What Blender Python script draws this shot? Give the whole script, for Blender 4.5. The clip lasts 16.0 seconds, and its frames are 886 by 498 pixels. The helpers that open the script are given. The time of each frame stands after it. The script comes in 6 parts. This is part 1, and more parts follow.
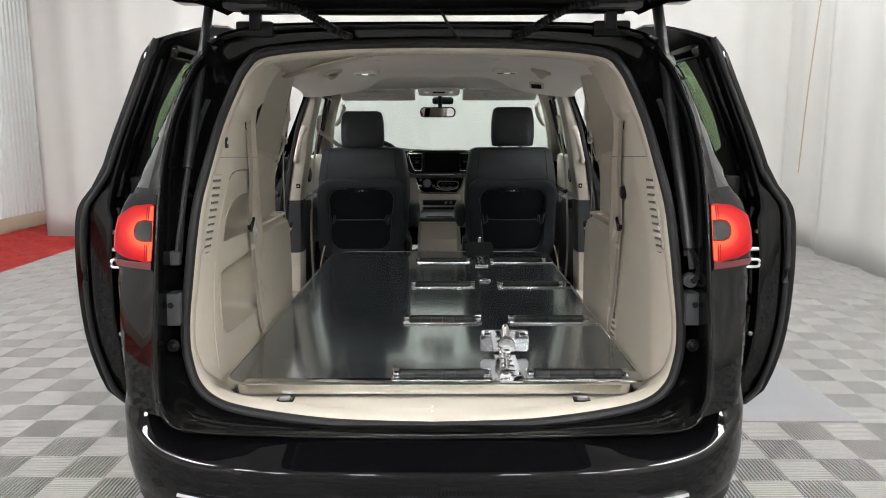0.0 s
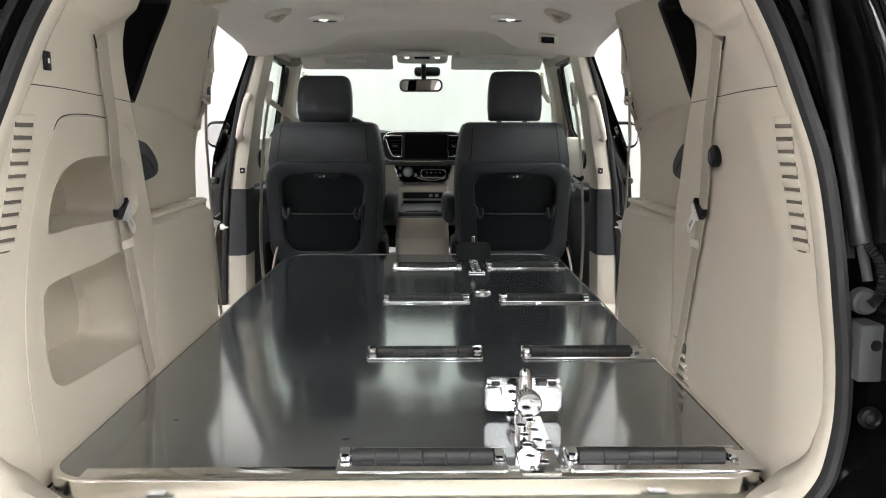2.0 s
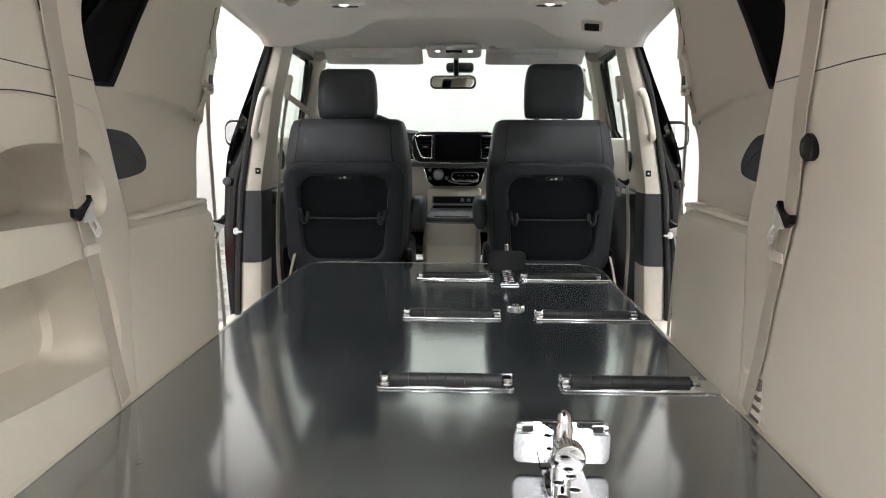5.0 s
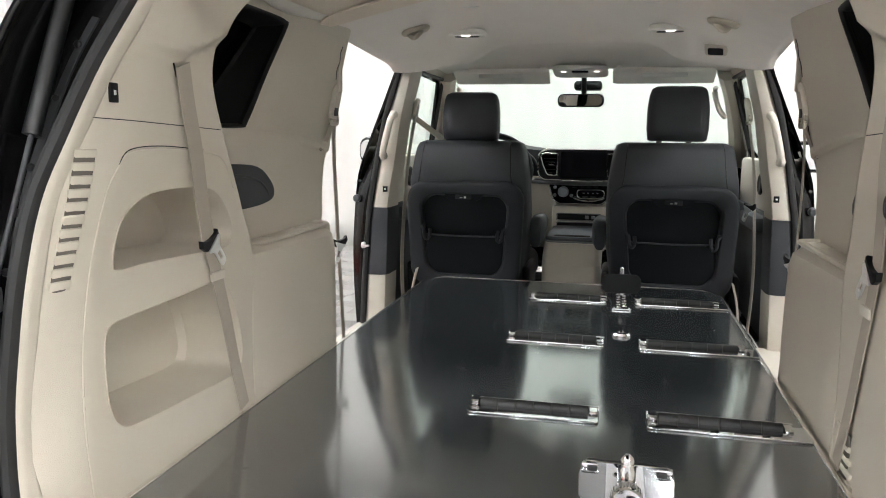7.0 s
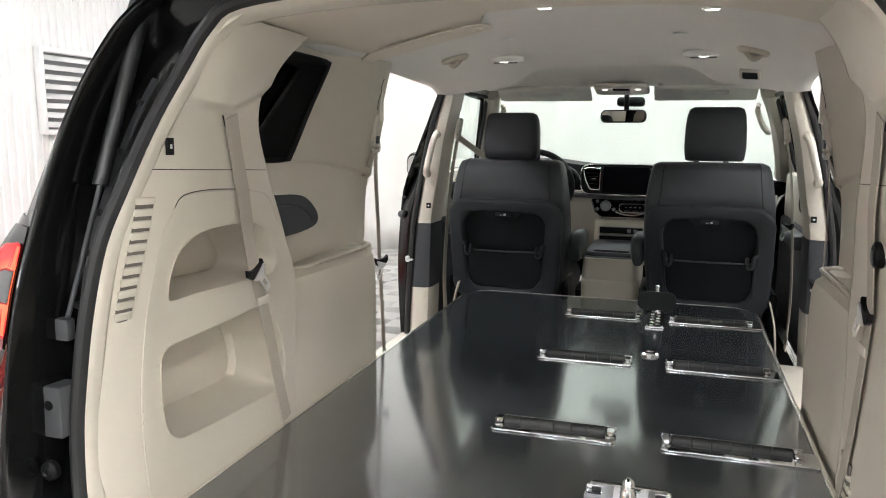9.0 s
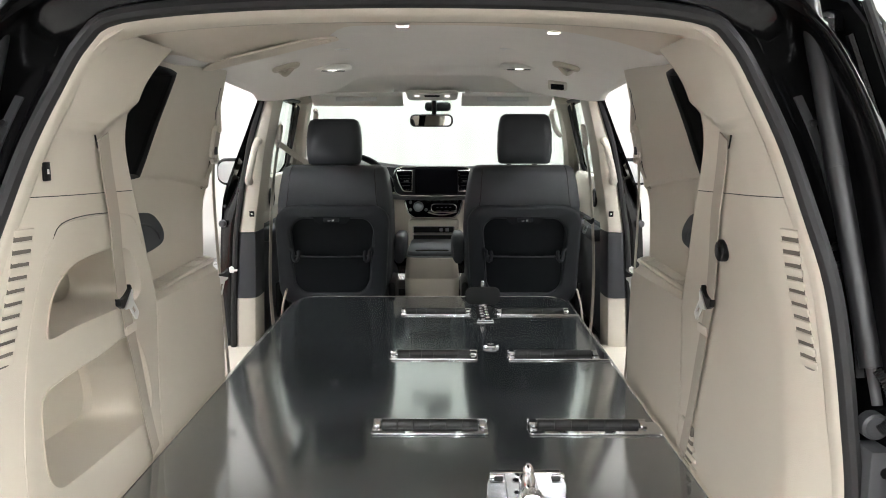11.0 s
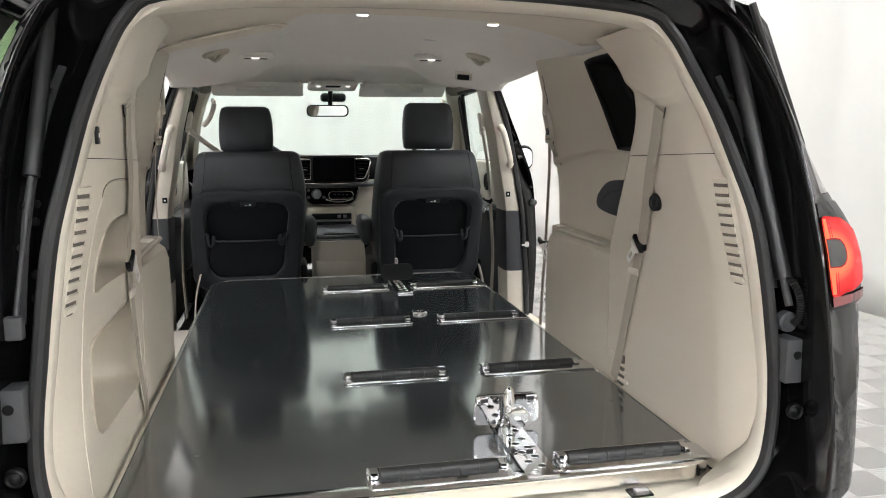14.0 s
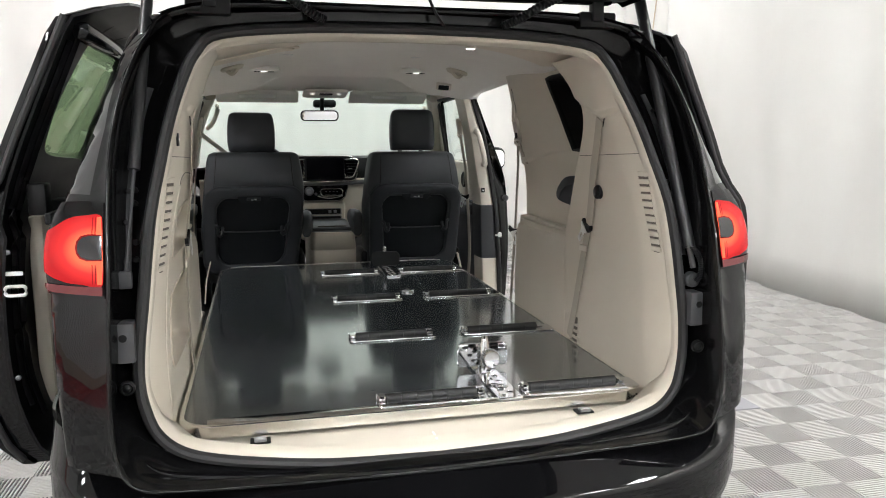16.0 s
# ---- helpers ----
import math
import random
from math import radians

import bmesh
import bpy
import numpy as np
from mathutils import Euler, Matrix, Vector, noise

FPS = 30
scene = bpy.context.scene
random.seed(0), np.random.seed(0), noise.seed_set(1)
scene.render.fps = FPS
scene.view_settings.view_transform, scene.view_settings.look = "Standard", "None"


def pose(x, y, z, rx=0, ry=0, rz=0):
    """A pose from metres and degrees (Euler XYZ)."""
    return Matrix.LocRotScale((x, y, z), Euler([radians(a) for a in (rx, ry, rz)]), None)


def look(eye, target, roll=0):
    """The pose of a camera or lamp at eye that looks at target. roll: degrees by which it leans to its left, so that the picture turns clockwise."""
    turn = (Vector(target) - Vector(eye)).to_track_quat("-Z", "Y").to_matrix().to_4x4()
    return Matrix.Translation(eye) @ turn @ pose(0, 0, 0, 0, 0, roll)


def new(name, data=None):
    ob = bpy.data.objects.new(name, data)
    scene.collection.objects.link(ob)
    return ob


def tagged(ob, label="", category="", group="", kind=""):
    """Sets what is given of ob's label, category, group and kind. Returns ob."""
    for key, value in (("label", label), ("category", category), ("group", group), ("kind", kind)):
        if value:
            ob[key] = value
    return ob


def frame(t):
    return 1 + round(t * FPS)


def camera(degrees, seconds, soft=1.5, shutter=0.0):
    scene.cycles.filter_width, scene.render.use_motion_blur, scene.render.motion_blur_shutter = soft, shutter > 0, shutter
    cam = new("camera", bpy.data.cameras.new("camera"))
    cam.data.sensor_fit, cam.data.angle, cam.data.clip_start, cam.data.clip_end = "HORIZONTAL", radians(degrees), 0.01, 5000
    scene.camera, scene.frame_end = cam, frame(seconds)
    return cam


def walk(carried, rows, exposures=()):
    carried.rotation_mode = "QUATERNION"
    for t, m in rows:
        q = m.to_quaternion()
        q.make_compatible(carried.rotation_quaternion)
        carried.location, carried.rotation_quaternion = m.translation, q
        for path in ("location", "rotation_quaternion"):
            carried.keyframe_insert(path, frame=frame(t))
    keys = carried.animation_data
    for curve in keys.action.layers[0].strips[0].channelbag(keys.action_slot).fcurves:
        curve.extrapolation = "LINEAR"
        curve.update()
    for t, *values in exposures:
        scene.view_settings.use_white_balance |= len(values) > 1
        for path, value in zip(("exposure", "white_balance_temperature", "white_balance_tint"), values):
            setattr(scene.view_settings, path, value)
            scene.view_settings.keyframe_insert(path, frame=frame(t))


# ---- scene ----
cam = camera(61.2, 16.0, soft=1.0)
PATH = [
    (0, (0.035, 0.118, 1.423), (0.029, 2.091, 1.094), -0.1),
    (0.5, (0.036, 0.329, 1.393), (0.032, 2.303, 1.068), -0.1),
    (1, (0.025, 0.582, 1.359), (0.032, 2.555, 1.033), -0.1),
    (1.5, (0.040, 0.835, 1.310), (0.059, 2.808, 0.989), -0.1),
    (2, (0.039, 1.032, 1.258), (0.072, 3.007, 0.941), 0.1),
    (2.5, (0.017, 1.219, 1.235), (0.065, 3.193, 0.921), 0),
    (3, (0.002, 1.356, 1.213), (0.057, 3.331, 0.905), 0.1),
    (5.5, (0.107, 1.309, 1.227), (-0.031, 3.282, 0.929), 0.4),
    (6, (0.146, 1.296, 1.244), (-0.077, 3.261, 0.948), 0.5),
    (6.5, (0.169, 1.280, 1.273), (-0.137, 3.234, 0.975), 0.6),
    (7, (0.192, 1.255, 1.306), (-0.251, 3.182, 1.008), 0.6),
    (7.5, (0.228, 1.246, 1.329), (-0.375, 3.130, 1.030), 0.6),
    (8, (0.270, 1.226, 1.351), (-0.391, 3.089, 1.049), 0.5),
    (8.5, (0.298, 1.195, 1.374), (-0.351, 3.063, 1.073), 0.5),
    (11, (0.064, 1.076, 1.434), (0.058, 3.053, 1.128), -0),
    (11.5, (-0.029, 1.097, 1.417), (0.121, 3.067, 1.108), -0.1),
    (12, (-0.115, 1.107, 1.395), (0.153, 3.065, 1.085), -0.2),
    (12.5, (-0.177, 1.068, 1.371), (0.174, 3.013, 1.063), -0.1),
    (13, (-0.213, 1.013, 1.366), (0.177, 2.950, 1.059), -0.1),
    (13.5, (-0.237, 0.938, 1.371), (0.168, 2.872, 1.063), -0.1),
    (14, (-0.271, 0.855, 1.373), (0.132, 2.790, 1.067), -0.1),
    (14.5, (-0.316, 0.737, 1.389), (0.093, 2.671, 1.083), -0.1),
    (15, (-0.359, 0.623, 1.392), (0.062, 2.554, 1.088), -0.1),
    (15.5, (-0.390, 0.519, 1.393), (0.051, 2.446, 1.088), -0.1),
    (16, (-0.414, 0.381, 1.382), (0.054, 2.302, 1.080), -0),
]
walk(cam, [(t, look(eye, target, roll)) for t, eye, target, roll in PATH], exposures=[(0, .42), (1, .72), (1.5, .90), (2.2, 1.06), (3, 1.16), (5.5, 1.12), (8.5, 1.04), (11, 1.20), (12.5, 1.12), (14, .92), (16, .66)])

# ---- world and light ----
world = bpy.data.worlds.new("world")
scene.world = world
world.use_nodes = True
world.node_tree.nodes["Background"].inputs[0].default_value = (0.8, 0.85, 0.9, 1)
world.node_tree.nodes["Background"].inputs[1].default_value = 0.3
LAMP = 52.0


# ---- materials ----
def material(name, col, rough=0.5, metal=0.0, var=0.08, scale=8.0, bump=0.0, bscale=60.0, coat=0.0, spec=0.5, stretch=(1, 1, 1), island=0.0, sheen=0.0):
    """Principled surface with two scales of noise in its colour and gloss and a fine relief."""
    m = bpy.data.materials.new(name)
    m.use_nodes = True
    nt = m.node_tree
    b = nt.nodes["Principled BSDF"]
    b.inputs["Metallic"].default_value = metal
    b.inputs["Roughness"].default_value = rough
    b.inputs["Coat Weight"].default_value = coat
    b.inputs["Coat Roughness"].default_value = 0.03
    b.inputs["Specular IOR Level"].default_value = spec
    b.inputs["Sheen Weight"].default_value = sheen
    tc = nt.nodes.new("ShaderNodeTexCoord")
    mp = nt.nodes.new("ShaderNodeMapping")
    mp.inputs["Scale"].default_value = stretch
    nt.links.new(tc.outputs["Object"], mp.inputs[0])
    n1 = nt.nodes.new("ShaderNodeTexNoise")
    n1.inputs["Scale"].default_value = scale
    n1.inputs["Detail"].default_value = 6
    n2 = nt.nodes.new("ShaderNodeTexNoise")
    n2.inputs["Scale"].default_value = scale * 0.17
    n2.inputs["Detail"].default_value = 2
    nt.links.new(mp.outputs[0], n1.inputs[0])
    nt.links.new(mp.outputs[0], n2.inputs[0])
    add = nt.nodes.new("ShaderNodeMath")
    add.operation = "ADD"
    nt.links.new(n1.outputs[0], add.inputs[0])
    nt.links.new(n2.outputs[0], add.inputs[1])
    last = add.outputs[0]
    if island:
        oi = nt.nodes.new("ShaderNodeObjectInfo")
        ma = nt.nodes.new("ShaderNodeMath")
        ma.operation = "MULTIPLY_ADD"
        nt.links.new(oi.outputs["Random"], ma.inputs[0])
        ma.inputs[1].default_value = island
        nt.links.new(last, ma.inputs[2])
        last = ma.outputs[0]
    mr = nt.nodes.new("ShaderNodeMapRange")
    mr.inputs["From Min"].default_value = 0.6
    mr.inputs["From Max"].default_value = 1.4 + island
    mr.inputs["To Min"].default_value = 1 - var
    mr.inputs["To Max"].default_value = 1 + var
    nt.links.new(last, mr.inputs[0])
    mx = nt.nodes.new("ShaderNodeMix")
    mx.data_type = "RGBA"
    mx.blend_type = "MULTIPLY"
    mx.inputs[0].default_value = 1
    mx.inputs[6].default_value = (*col, 1)
    nt.links.new(mr.outputs[0], mx.inputs[7])
    nt.links.new(mx.outputs[2], b.inputs["Base Color"])
    rr = nt.nodes.new("ShaderNodeMath")
    rr.operation = "MULTIPLY"
    rr.inputs[1].default_value = rough
    nt.links.new(mr.outputs[0], rr.inputs[0])
    nt.links.new(rr.outputs[0], b.inputs["Roughness"])
    if bump:
        n3 = nt.nodes.new("ShaderNodeTexNoise")
        n3.inputs["Scale"].default_value = bscale
        n3.inputs["Detail"].default_value = 4
        nt.links.new(mp.outputs[0], n3.inputs[0])
        bp = nt.nodes.new("ShaderNodeBump")
        bp.inputs["Strength"].default_value = bump
        bp.inputs["Distance"].default_value = 0.002
        nt.links.new(n3.outputs[0], bp.inputs["Height"])
        nt.links.new(bp.outputs[0], b.inputs["Normal"])
    return m


def glass(name, tint, gloss=0.06, rough=0.0):
    """Thin pane: tinted see-through with a mirror-like sheen that grows at grazing angles."""
    m = bpy.data.materials.new(name)
    m.use_nodes = True
    nt = m.node_tree
    nt.nodes.remove(nt.nodes["Principled BSDF"])
    tr = nt.nodes.new("ShaderNodeBsdfTransparent")
    tr.inputs[0].default_value = (*tint, 1)
    gl = nt.nodes.new("ShaderNodeBsdfGlossy")
    gl.inputs["Roughness"].default_value = rough
    lw = nt.nodes.new("ShaderNodeLayerWeight")
    lw.inputs["Blend"].default_value = 0.5
    pw = nt.nodes.new("ShaderNodeMath")
    pw.operation = "POWER"
    pw.inputs[1].default_value = 5
    nt.links.new(lw.outputs["Facing"], pw.inputs[0])
    fr = nt.nodes.new("ShaderNodeMath")
    fr.operation = "MULTIPLY_ADD"
    fr.inputs[1].default_value = 0.6
    fr.inputs[2].default_value = gloss * 0.6
    nt.links.new(pw.outputs[0], fr.inputs[0])
    mx = nt.nodes.new("ShaderNodeMixShader")
    nt.links.new(fr.outputs[0], mx.inputs[0])
    nt.links.new(tr.outputs[0], mx.inputs[1])
    nt.links.new(gl.outputs[0], mx.inputs[2])
    nt.links.new(mx.outputs[0], nt.nodes["Material Output"].inputs[0])
    return m


def glow(name, col, strength, base=(0.5, 0.02, 0.02)):
    m = material(name, base, 0.25, var=0.04, spec=0.08)
    b = m.node_tree.nodes["Principled BSDF"]
    b.inputs["Emission Color"].default_value = (*col, 1)
    b.inputs["Emission Strength"].default_value = strength
    return m


PAINT = material("black_paint", (0.003, 0.003, 0.0034), 0.3, var=0.1, scale=3, coat=0.65, spec=0.0)
PAINT.node_tree.nodes["Principled BSDF"].inputs["Coat IOR"].default_value = 1.5
JAMB = material("jamb_paint", (0.0045, 0.0045, 0.0048), 0.12, var=0.15, scale=5, spec=0.4)
DOORIN = material("door_inner_paint", (0.004, 0.004, 0.0043), 0.34, var=0.15, scale=5, spec=0.16)
RUBBER = material("rubber_seal", (0.026, 0.0255, 0.026), 0.55, var=0.15, scale=20, bump=0.2, bscale=300, spec=0.25)
BEIGE = material("beige_plastic", (0.56, 0.510, 0.430), 0.5, var=0.03, scale=5, bump=0.25, bscale=700)
BEIGE_LIGHT = material("pale_plastic", (0.62, 0.575, 0.50), 0.5, var=0.03, scale=5, bump=0.2, bscale=700)
HEADER = material("header_plastic", (0.80, 0.715, 0.61), 0.5, var=0.03, scale=5, bump=0.2, bscale=700)
VISOR = material("visor_cloth", (0.86, 0.84, 0.80), 0.9, var=0.03, scale=9, bump=0.3, bscale=900, sheen=0.2)
LINER = material("headliner_cloth", (0.84, 0.805, 0.755), 0.9, var=0.03, scale=9, bump=0.3, bscale=900, sheen=0.2)
WEB = material("belt_webbing", (0.40, 0.355, 0.295), 0.7, var=0.05, scale=30, bump=0.4, bscale=500)
BLACKP = material("black_plastic", (0.006, 0.006, 0.0065), 0.4, var=0.12, scale=12, bump=0.2, bscale=500, spec=0.2)
DASHP = material("dash_black", (0.014, 0.0145, 0.0155), 0.5, var=0.1, scale=12, bump=0.2, bscale=500, spec=0.2)
GREYP = material("grey_plastic", (0.040, 0.0425, 0.048), 0.5, var=0.06, scale=10, bump=0.2, bscale=500)
LEATHER = material("seat_leather", (0.042, 0.0445, 0.049), 0.48, var=0.12, scale=14, spec=0.22, bump=0.35, bscale=260)
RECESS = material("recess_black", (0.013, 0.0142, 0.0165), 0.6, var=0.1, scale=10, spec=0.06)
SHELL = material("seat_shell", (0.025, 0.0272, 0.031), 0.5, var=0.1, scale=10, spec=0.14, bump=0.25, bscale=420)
CARPET = material("dark_carpet", (0.02, 0.02, 0.021), 0.95, var=0.2, scale=40, bump=0.8, bscale=400)
CHROME = material("chrome", (0.70, 0.70, 0.71), 0.045, metal=1.0, var=0.04, scale=12)
ALU = material("brushed_aluminium", (0.95, 0.93, 0.88), 0.24, metal=1.0, var=0.06, scale=30, stretch=(0.05, 1, 1))
BLADE = material("blade_steel", (0.92, 0.92, 0.90), 0.55, metal=1.0, var=0.05, scale=30)
STRIP = material("polished_strip", (0.80, 0.80, 0.77), 0.12, metal=1.0, var=0.1, scale=25, stretch=(4, 0.2, 1))
STEEL = material("zinc_steel", (0.30, 0.30, 0.31), 0.4, metal=0.8, var=0.1, scale=20)
STRUT = material("strut_black", (0.016, 0.016, 0.017), 0.32, var=0.1, scale=20, spec=0.4)
BRACKET = material("grey_bracket", (0.068, 0.069, 0.072), 0.45, var=0.1, scale=20, spec=0.2)
ROLL = material("roller_rubber", (0.009, 0.009, 0.009), 0.5, var=0.1, scale=30)
GLASS = glass("window_glass", (0.80, 0.895, 0.86))
GREEN = glass("green_glass", (0.46, 0.56, 0.42))
PRIVACY = material("privacy_glass", (0.004, 0.004, 0.005), 0.06, var=0.05, coat=0.8)
SCREEN = material("screen_black", (0.002, 0.002, 0.003), 0.15, var=0.05, spec=0.015)
MIRROR = material("mirror_silver", (0.85, 0.86, 0.86), 0.01, metal=1.0, var=0.01)
WHITEP = material("white_plastic", (0.75, 0.75, 0.73), 0.4, var=0.04)
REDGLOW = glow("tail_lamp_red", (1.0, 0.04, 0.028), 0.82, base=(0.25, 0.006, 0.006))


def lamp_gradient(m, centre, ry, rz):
    """Puts a lamp lens's light falloff into its emission colour: most round its light guide, deep red at the rim."""
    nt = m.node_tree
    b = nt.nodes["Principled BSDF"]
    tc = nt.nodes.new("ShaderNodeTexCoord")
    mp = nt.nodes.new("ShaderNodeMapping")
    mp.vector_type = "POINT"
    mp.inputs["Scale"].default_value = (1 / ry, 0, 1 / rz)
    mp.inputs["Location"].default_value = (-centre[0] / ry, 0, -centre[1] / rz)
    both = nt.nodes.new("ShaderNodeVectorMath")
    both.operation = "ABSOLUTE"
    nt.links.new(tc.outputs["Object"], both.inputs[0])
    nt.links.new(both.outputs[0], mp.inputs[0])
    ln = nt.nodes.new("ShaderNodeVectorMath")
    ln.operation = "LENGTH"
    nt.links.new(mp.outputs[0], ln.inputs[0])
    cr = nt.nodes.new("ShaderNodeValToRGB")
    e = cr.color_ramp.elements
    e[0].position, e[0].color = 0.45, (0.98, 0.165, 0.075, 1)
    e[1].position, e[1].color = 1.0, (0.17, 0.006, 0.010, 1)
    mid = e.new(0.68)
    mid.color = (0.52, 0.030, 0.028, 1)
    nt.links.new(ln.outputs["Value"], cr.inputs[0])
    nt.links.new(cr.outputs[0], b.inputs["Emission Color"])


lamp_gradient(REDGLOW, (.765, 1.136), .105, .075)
REDHOT = glow("tail_lamp_bright", (1.0, 0.11, 0.05), 1.15, base=(0.3, 0.02, 0.01))
REDLENS = material("tail_lamp_lens", (0.22, 0.008, 0.010), 0.1, var=0.05, coat=0.3, spec=0.1)
LAMPGREY = material("lamp_insert_grey", (0.014, 0.014, 0.0148), 0.15, var=0.06, coat=0.3)
CLEARLENS = material("clear_lens", (0.11, 0.025, 0.027), 0.12, var=0.05, coat=0.3, spec=0.2)
LAMPLENS = glow("dome_lamp_lens", (1.0, 0.97, 0.90), 1.6, base=(0.8, 0.8, 0.78))
LEDBAR = glow("small_lamp_bar", (1.0, 0.97, 0.92), 4.0, base=(0.8, 0.8, 0.78))
CURTAIN = material("white_drape", (0.62, 0.607, 0.58), 0.85, var=0.03, scale=3, bump=0.3, bscale=120, sheen=0.1)
WALLMETAL = material("white_metal_wall", (0.66, 0.66, 0.652), 0.45, var=0.04, scale=2)
BASEWOOD = material("tan_baseboard", (0.42, 0.34, 0.25), 0.6, var=0.15, scale=6, stretch=(1, 0.1, 1))
TILE = material("grey_floor_tile", (0.445, 0.432, 0.413), 0.5, var=0.06, scale=12, island=0.25, bump=0.15, bscale=200)
TILERED = material("red_floor_tile", (0.46, 0.026, 0.022), 0.45, var=0.08, scale=12, island=0.25)
PLATE = material("grey_floor_plate", (0.25, 0.25, 0.26), 0.55, var=0.06, scale=4, bump=0.1, bscale=150)
# near-black, so the gaps between tile ribs look dark
SLAB = material("near_black_slab", (0.007, 0.007, 0.007), 0.8, var=0.2, scale=5)
DARKWALL = material("grey_wall", (0.34, 0.34, 0.335), 0.8, var=0.1, scale=2)
CEIL = material("pale_ceiling", (0.78, 0.78, 0.77), 0.8, var=0.03, scale=2)
# dark brown stands for the shade inside the beige vent slots
SLOTS = material("vent_slot_shade", (0.11, 0.095, 0.078), 0.7, var=0.06, scale=12)
LIDGREY = material("lid_grey", (0.22, 0.23, 0.235), 0.4, var=0.05, scale=12)
SATIN = material("satin_grey_trim", (0.20, 0.205, 0.21), 0.32, metal=0.6, var=0.05, scale=15)
TYRE = material("tyre_rubber", (0.015, 0.015, 0.015), 0.7, var=0.1, scale=20)


def deck_material():
    """Black satin laminate: faint cloudy wipe marks and hairline scratches in the gloss."""
    m = material("black_deck", (0.017, 0.0184, 0.0202), 0.22, var=0.5, scale=4.5, spec=0.35)
    nt = m.node_tree
    b = nt.nodes["Principled BSDF"]
    tc = nt.nodes.new("ShaderNodeTexCoord")
    dust = None
    for turn, stretch, cut in ((0.5, (60, 3, 1), 0.745), (-0.8, (4, 90, 1), 0.75)):
        mp = nt.nodes.new("ShaderNodeMapping")
        mp.inputs["Rotation"].default_value = (0, 0, turn)
        mp.inputs["Scale"].default_value = stretch
        nt.links.new(tc.outputs["Object"], mp.inputs[0])
        nz = nt.nodes.new("ShaderNodeTexNoise")
        nz.inputs["Scale"].default_value = 1.6
        nz.inputs["Detail"].default_value = 3
        nt.links.new(mp.outputs[0], nz.inputs[0])
        mr = nt.nodes.new("ShaderNodeMapRange")
        mr.inputs["From Min"].default_value = cut
        mr.inputs["From Max"].default_value = cut + 0.04
        nt.links.new(nz.outputs[0], mr.inputs[0])
        if dust is None:
            dust = mr.outputs[0]
        else:
            mx = nt.nodes.new("ShaderNodeMath")
            mx.operation = "MAXIMUM"
            nt.links.new(dust, mx.inputs[0])
            nt.links.new(mr.outputs[0], mx.inputs[1])
            dust = mx.outputs[0]
    mix = nt.nodes.new("ShaderNodeMix")
    mix.data_type = "RGBA"
    old = b.inputs["Base Color"].links[0].from_socket
    k = nt.nodes.new("ShaderNodeMath")
    k.operation = "MULTIPLY"
    k.inputs[1].default_value = 0.09
    nt.links.new(dust, k.inputs[0])
    nt.links.new(k.outputs[0], mix.inputs[0])
    nt.links.new(old, mix.inputs[6])
    mix.inputs[7].default_value = (0.5, 0.5, 0.5, 1)
    nt.links.new(mix.outputs[2], b.inputs["Base Color"])
    b.inputs["Coat Weight"].default_value = 1.0
    b.inputs["Coat Roughness"].default_value = 0.10
    b.inputs["Coat Tint"].default_value = (0.90, 0.97, 1.0, 1)
    b.inputs["Coat IOR"].default_value = 2.9
    b.inputs["Sheen Weight"].default_value = 0.08
    b.inputs["Sheen Roughness"].default_value = 0.33
    b.inputs["Sheen Tint"].default_value = (0.86, 0.95, 1.0, 1)
    return m


DECK = deck_material()
BRIGHTMAT = glow("bright_lamp_panel", (0.982, 0.995, 1.005), 15.5, base=(0.8, 0.8, 0.8))
FRONTMAT = glow("front_lamp_panel", (0.982, 0.995, 1.005), 18.5, base=(0.8, 0.8, 0.8))
LAMPMAT = glow("lamp_panel", (0.982, 0.995, 1.005), LAMP, base=(0.8, 0.8, 0.8))


# ---- mesh helpers ----
def thing(name, loc=(0, 0, 0), label="", category="", group="", kind=""):
    ob = new(name)
    ob.location = loc
    ob.empty_display_size = 0.1
    return tagged(ob, label, category, group, kind)


def part(name, bm, mat, parent, label="", angle=35, flat=False, solid=0.0, offset=-1.0, kind=""):
    """Link a bmesh as one mesh object under a thing or a part."""
    bmesh.ops.remove_doubles(bm, verts=bm.verts, dist=1e-5)
    me = bpy.data.meshes.new(name)
    bm.to_mesh(me)
    bm.free()
    me.materials.append(mat)
    if not flat:
        me.polygons.foreach_set("use_smooth", [True] * len(me.polygons))
        me.set_sharp_from_angle(angle=radians(angle))
    ob = new(name, me)
    if parent is not None:
        ob.parent = parent
        if parent.type == "EMPTY":
            ob.matrix_parent_inverse = Matrix.LocRotScale(parent.location, parent.rotation_euler, None).inverted()
    if solid:
        md = ob.modifiers.new("thickness", "SOLIDIFY")
        md.thickness, md.offset = solid, offset
    return tagged(ob, label, kind=kind)


def single(name, bm, mat, label, category, group="", kind="", **k):
    """A thing that is one mesh."""
    return tagged(part(name, bm, mat, None, **k), label, category, group, kind)


def lerp(a, b, t):
    return a + (b - a) * t


def interp(x, xs, ys):
    return float(np.interp(x, xs, ys))


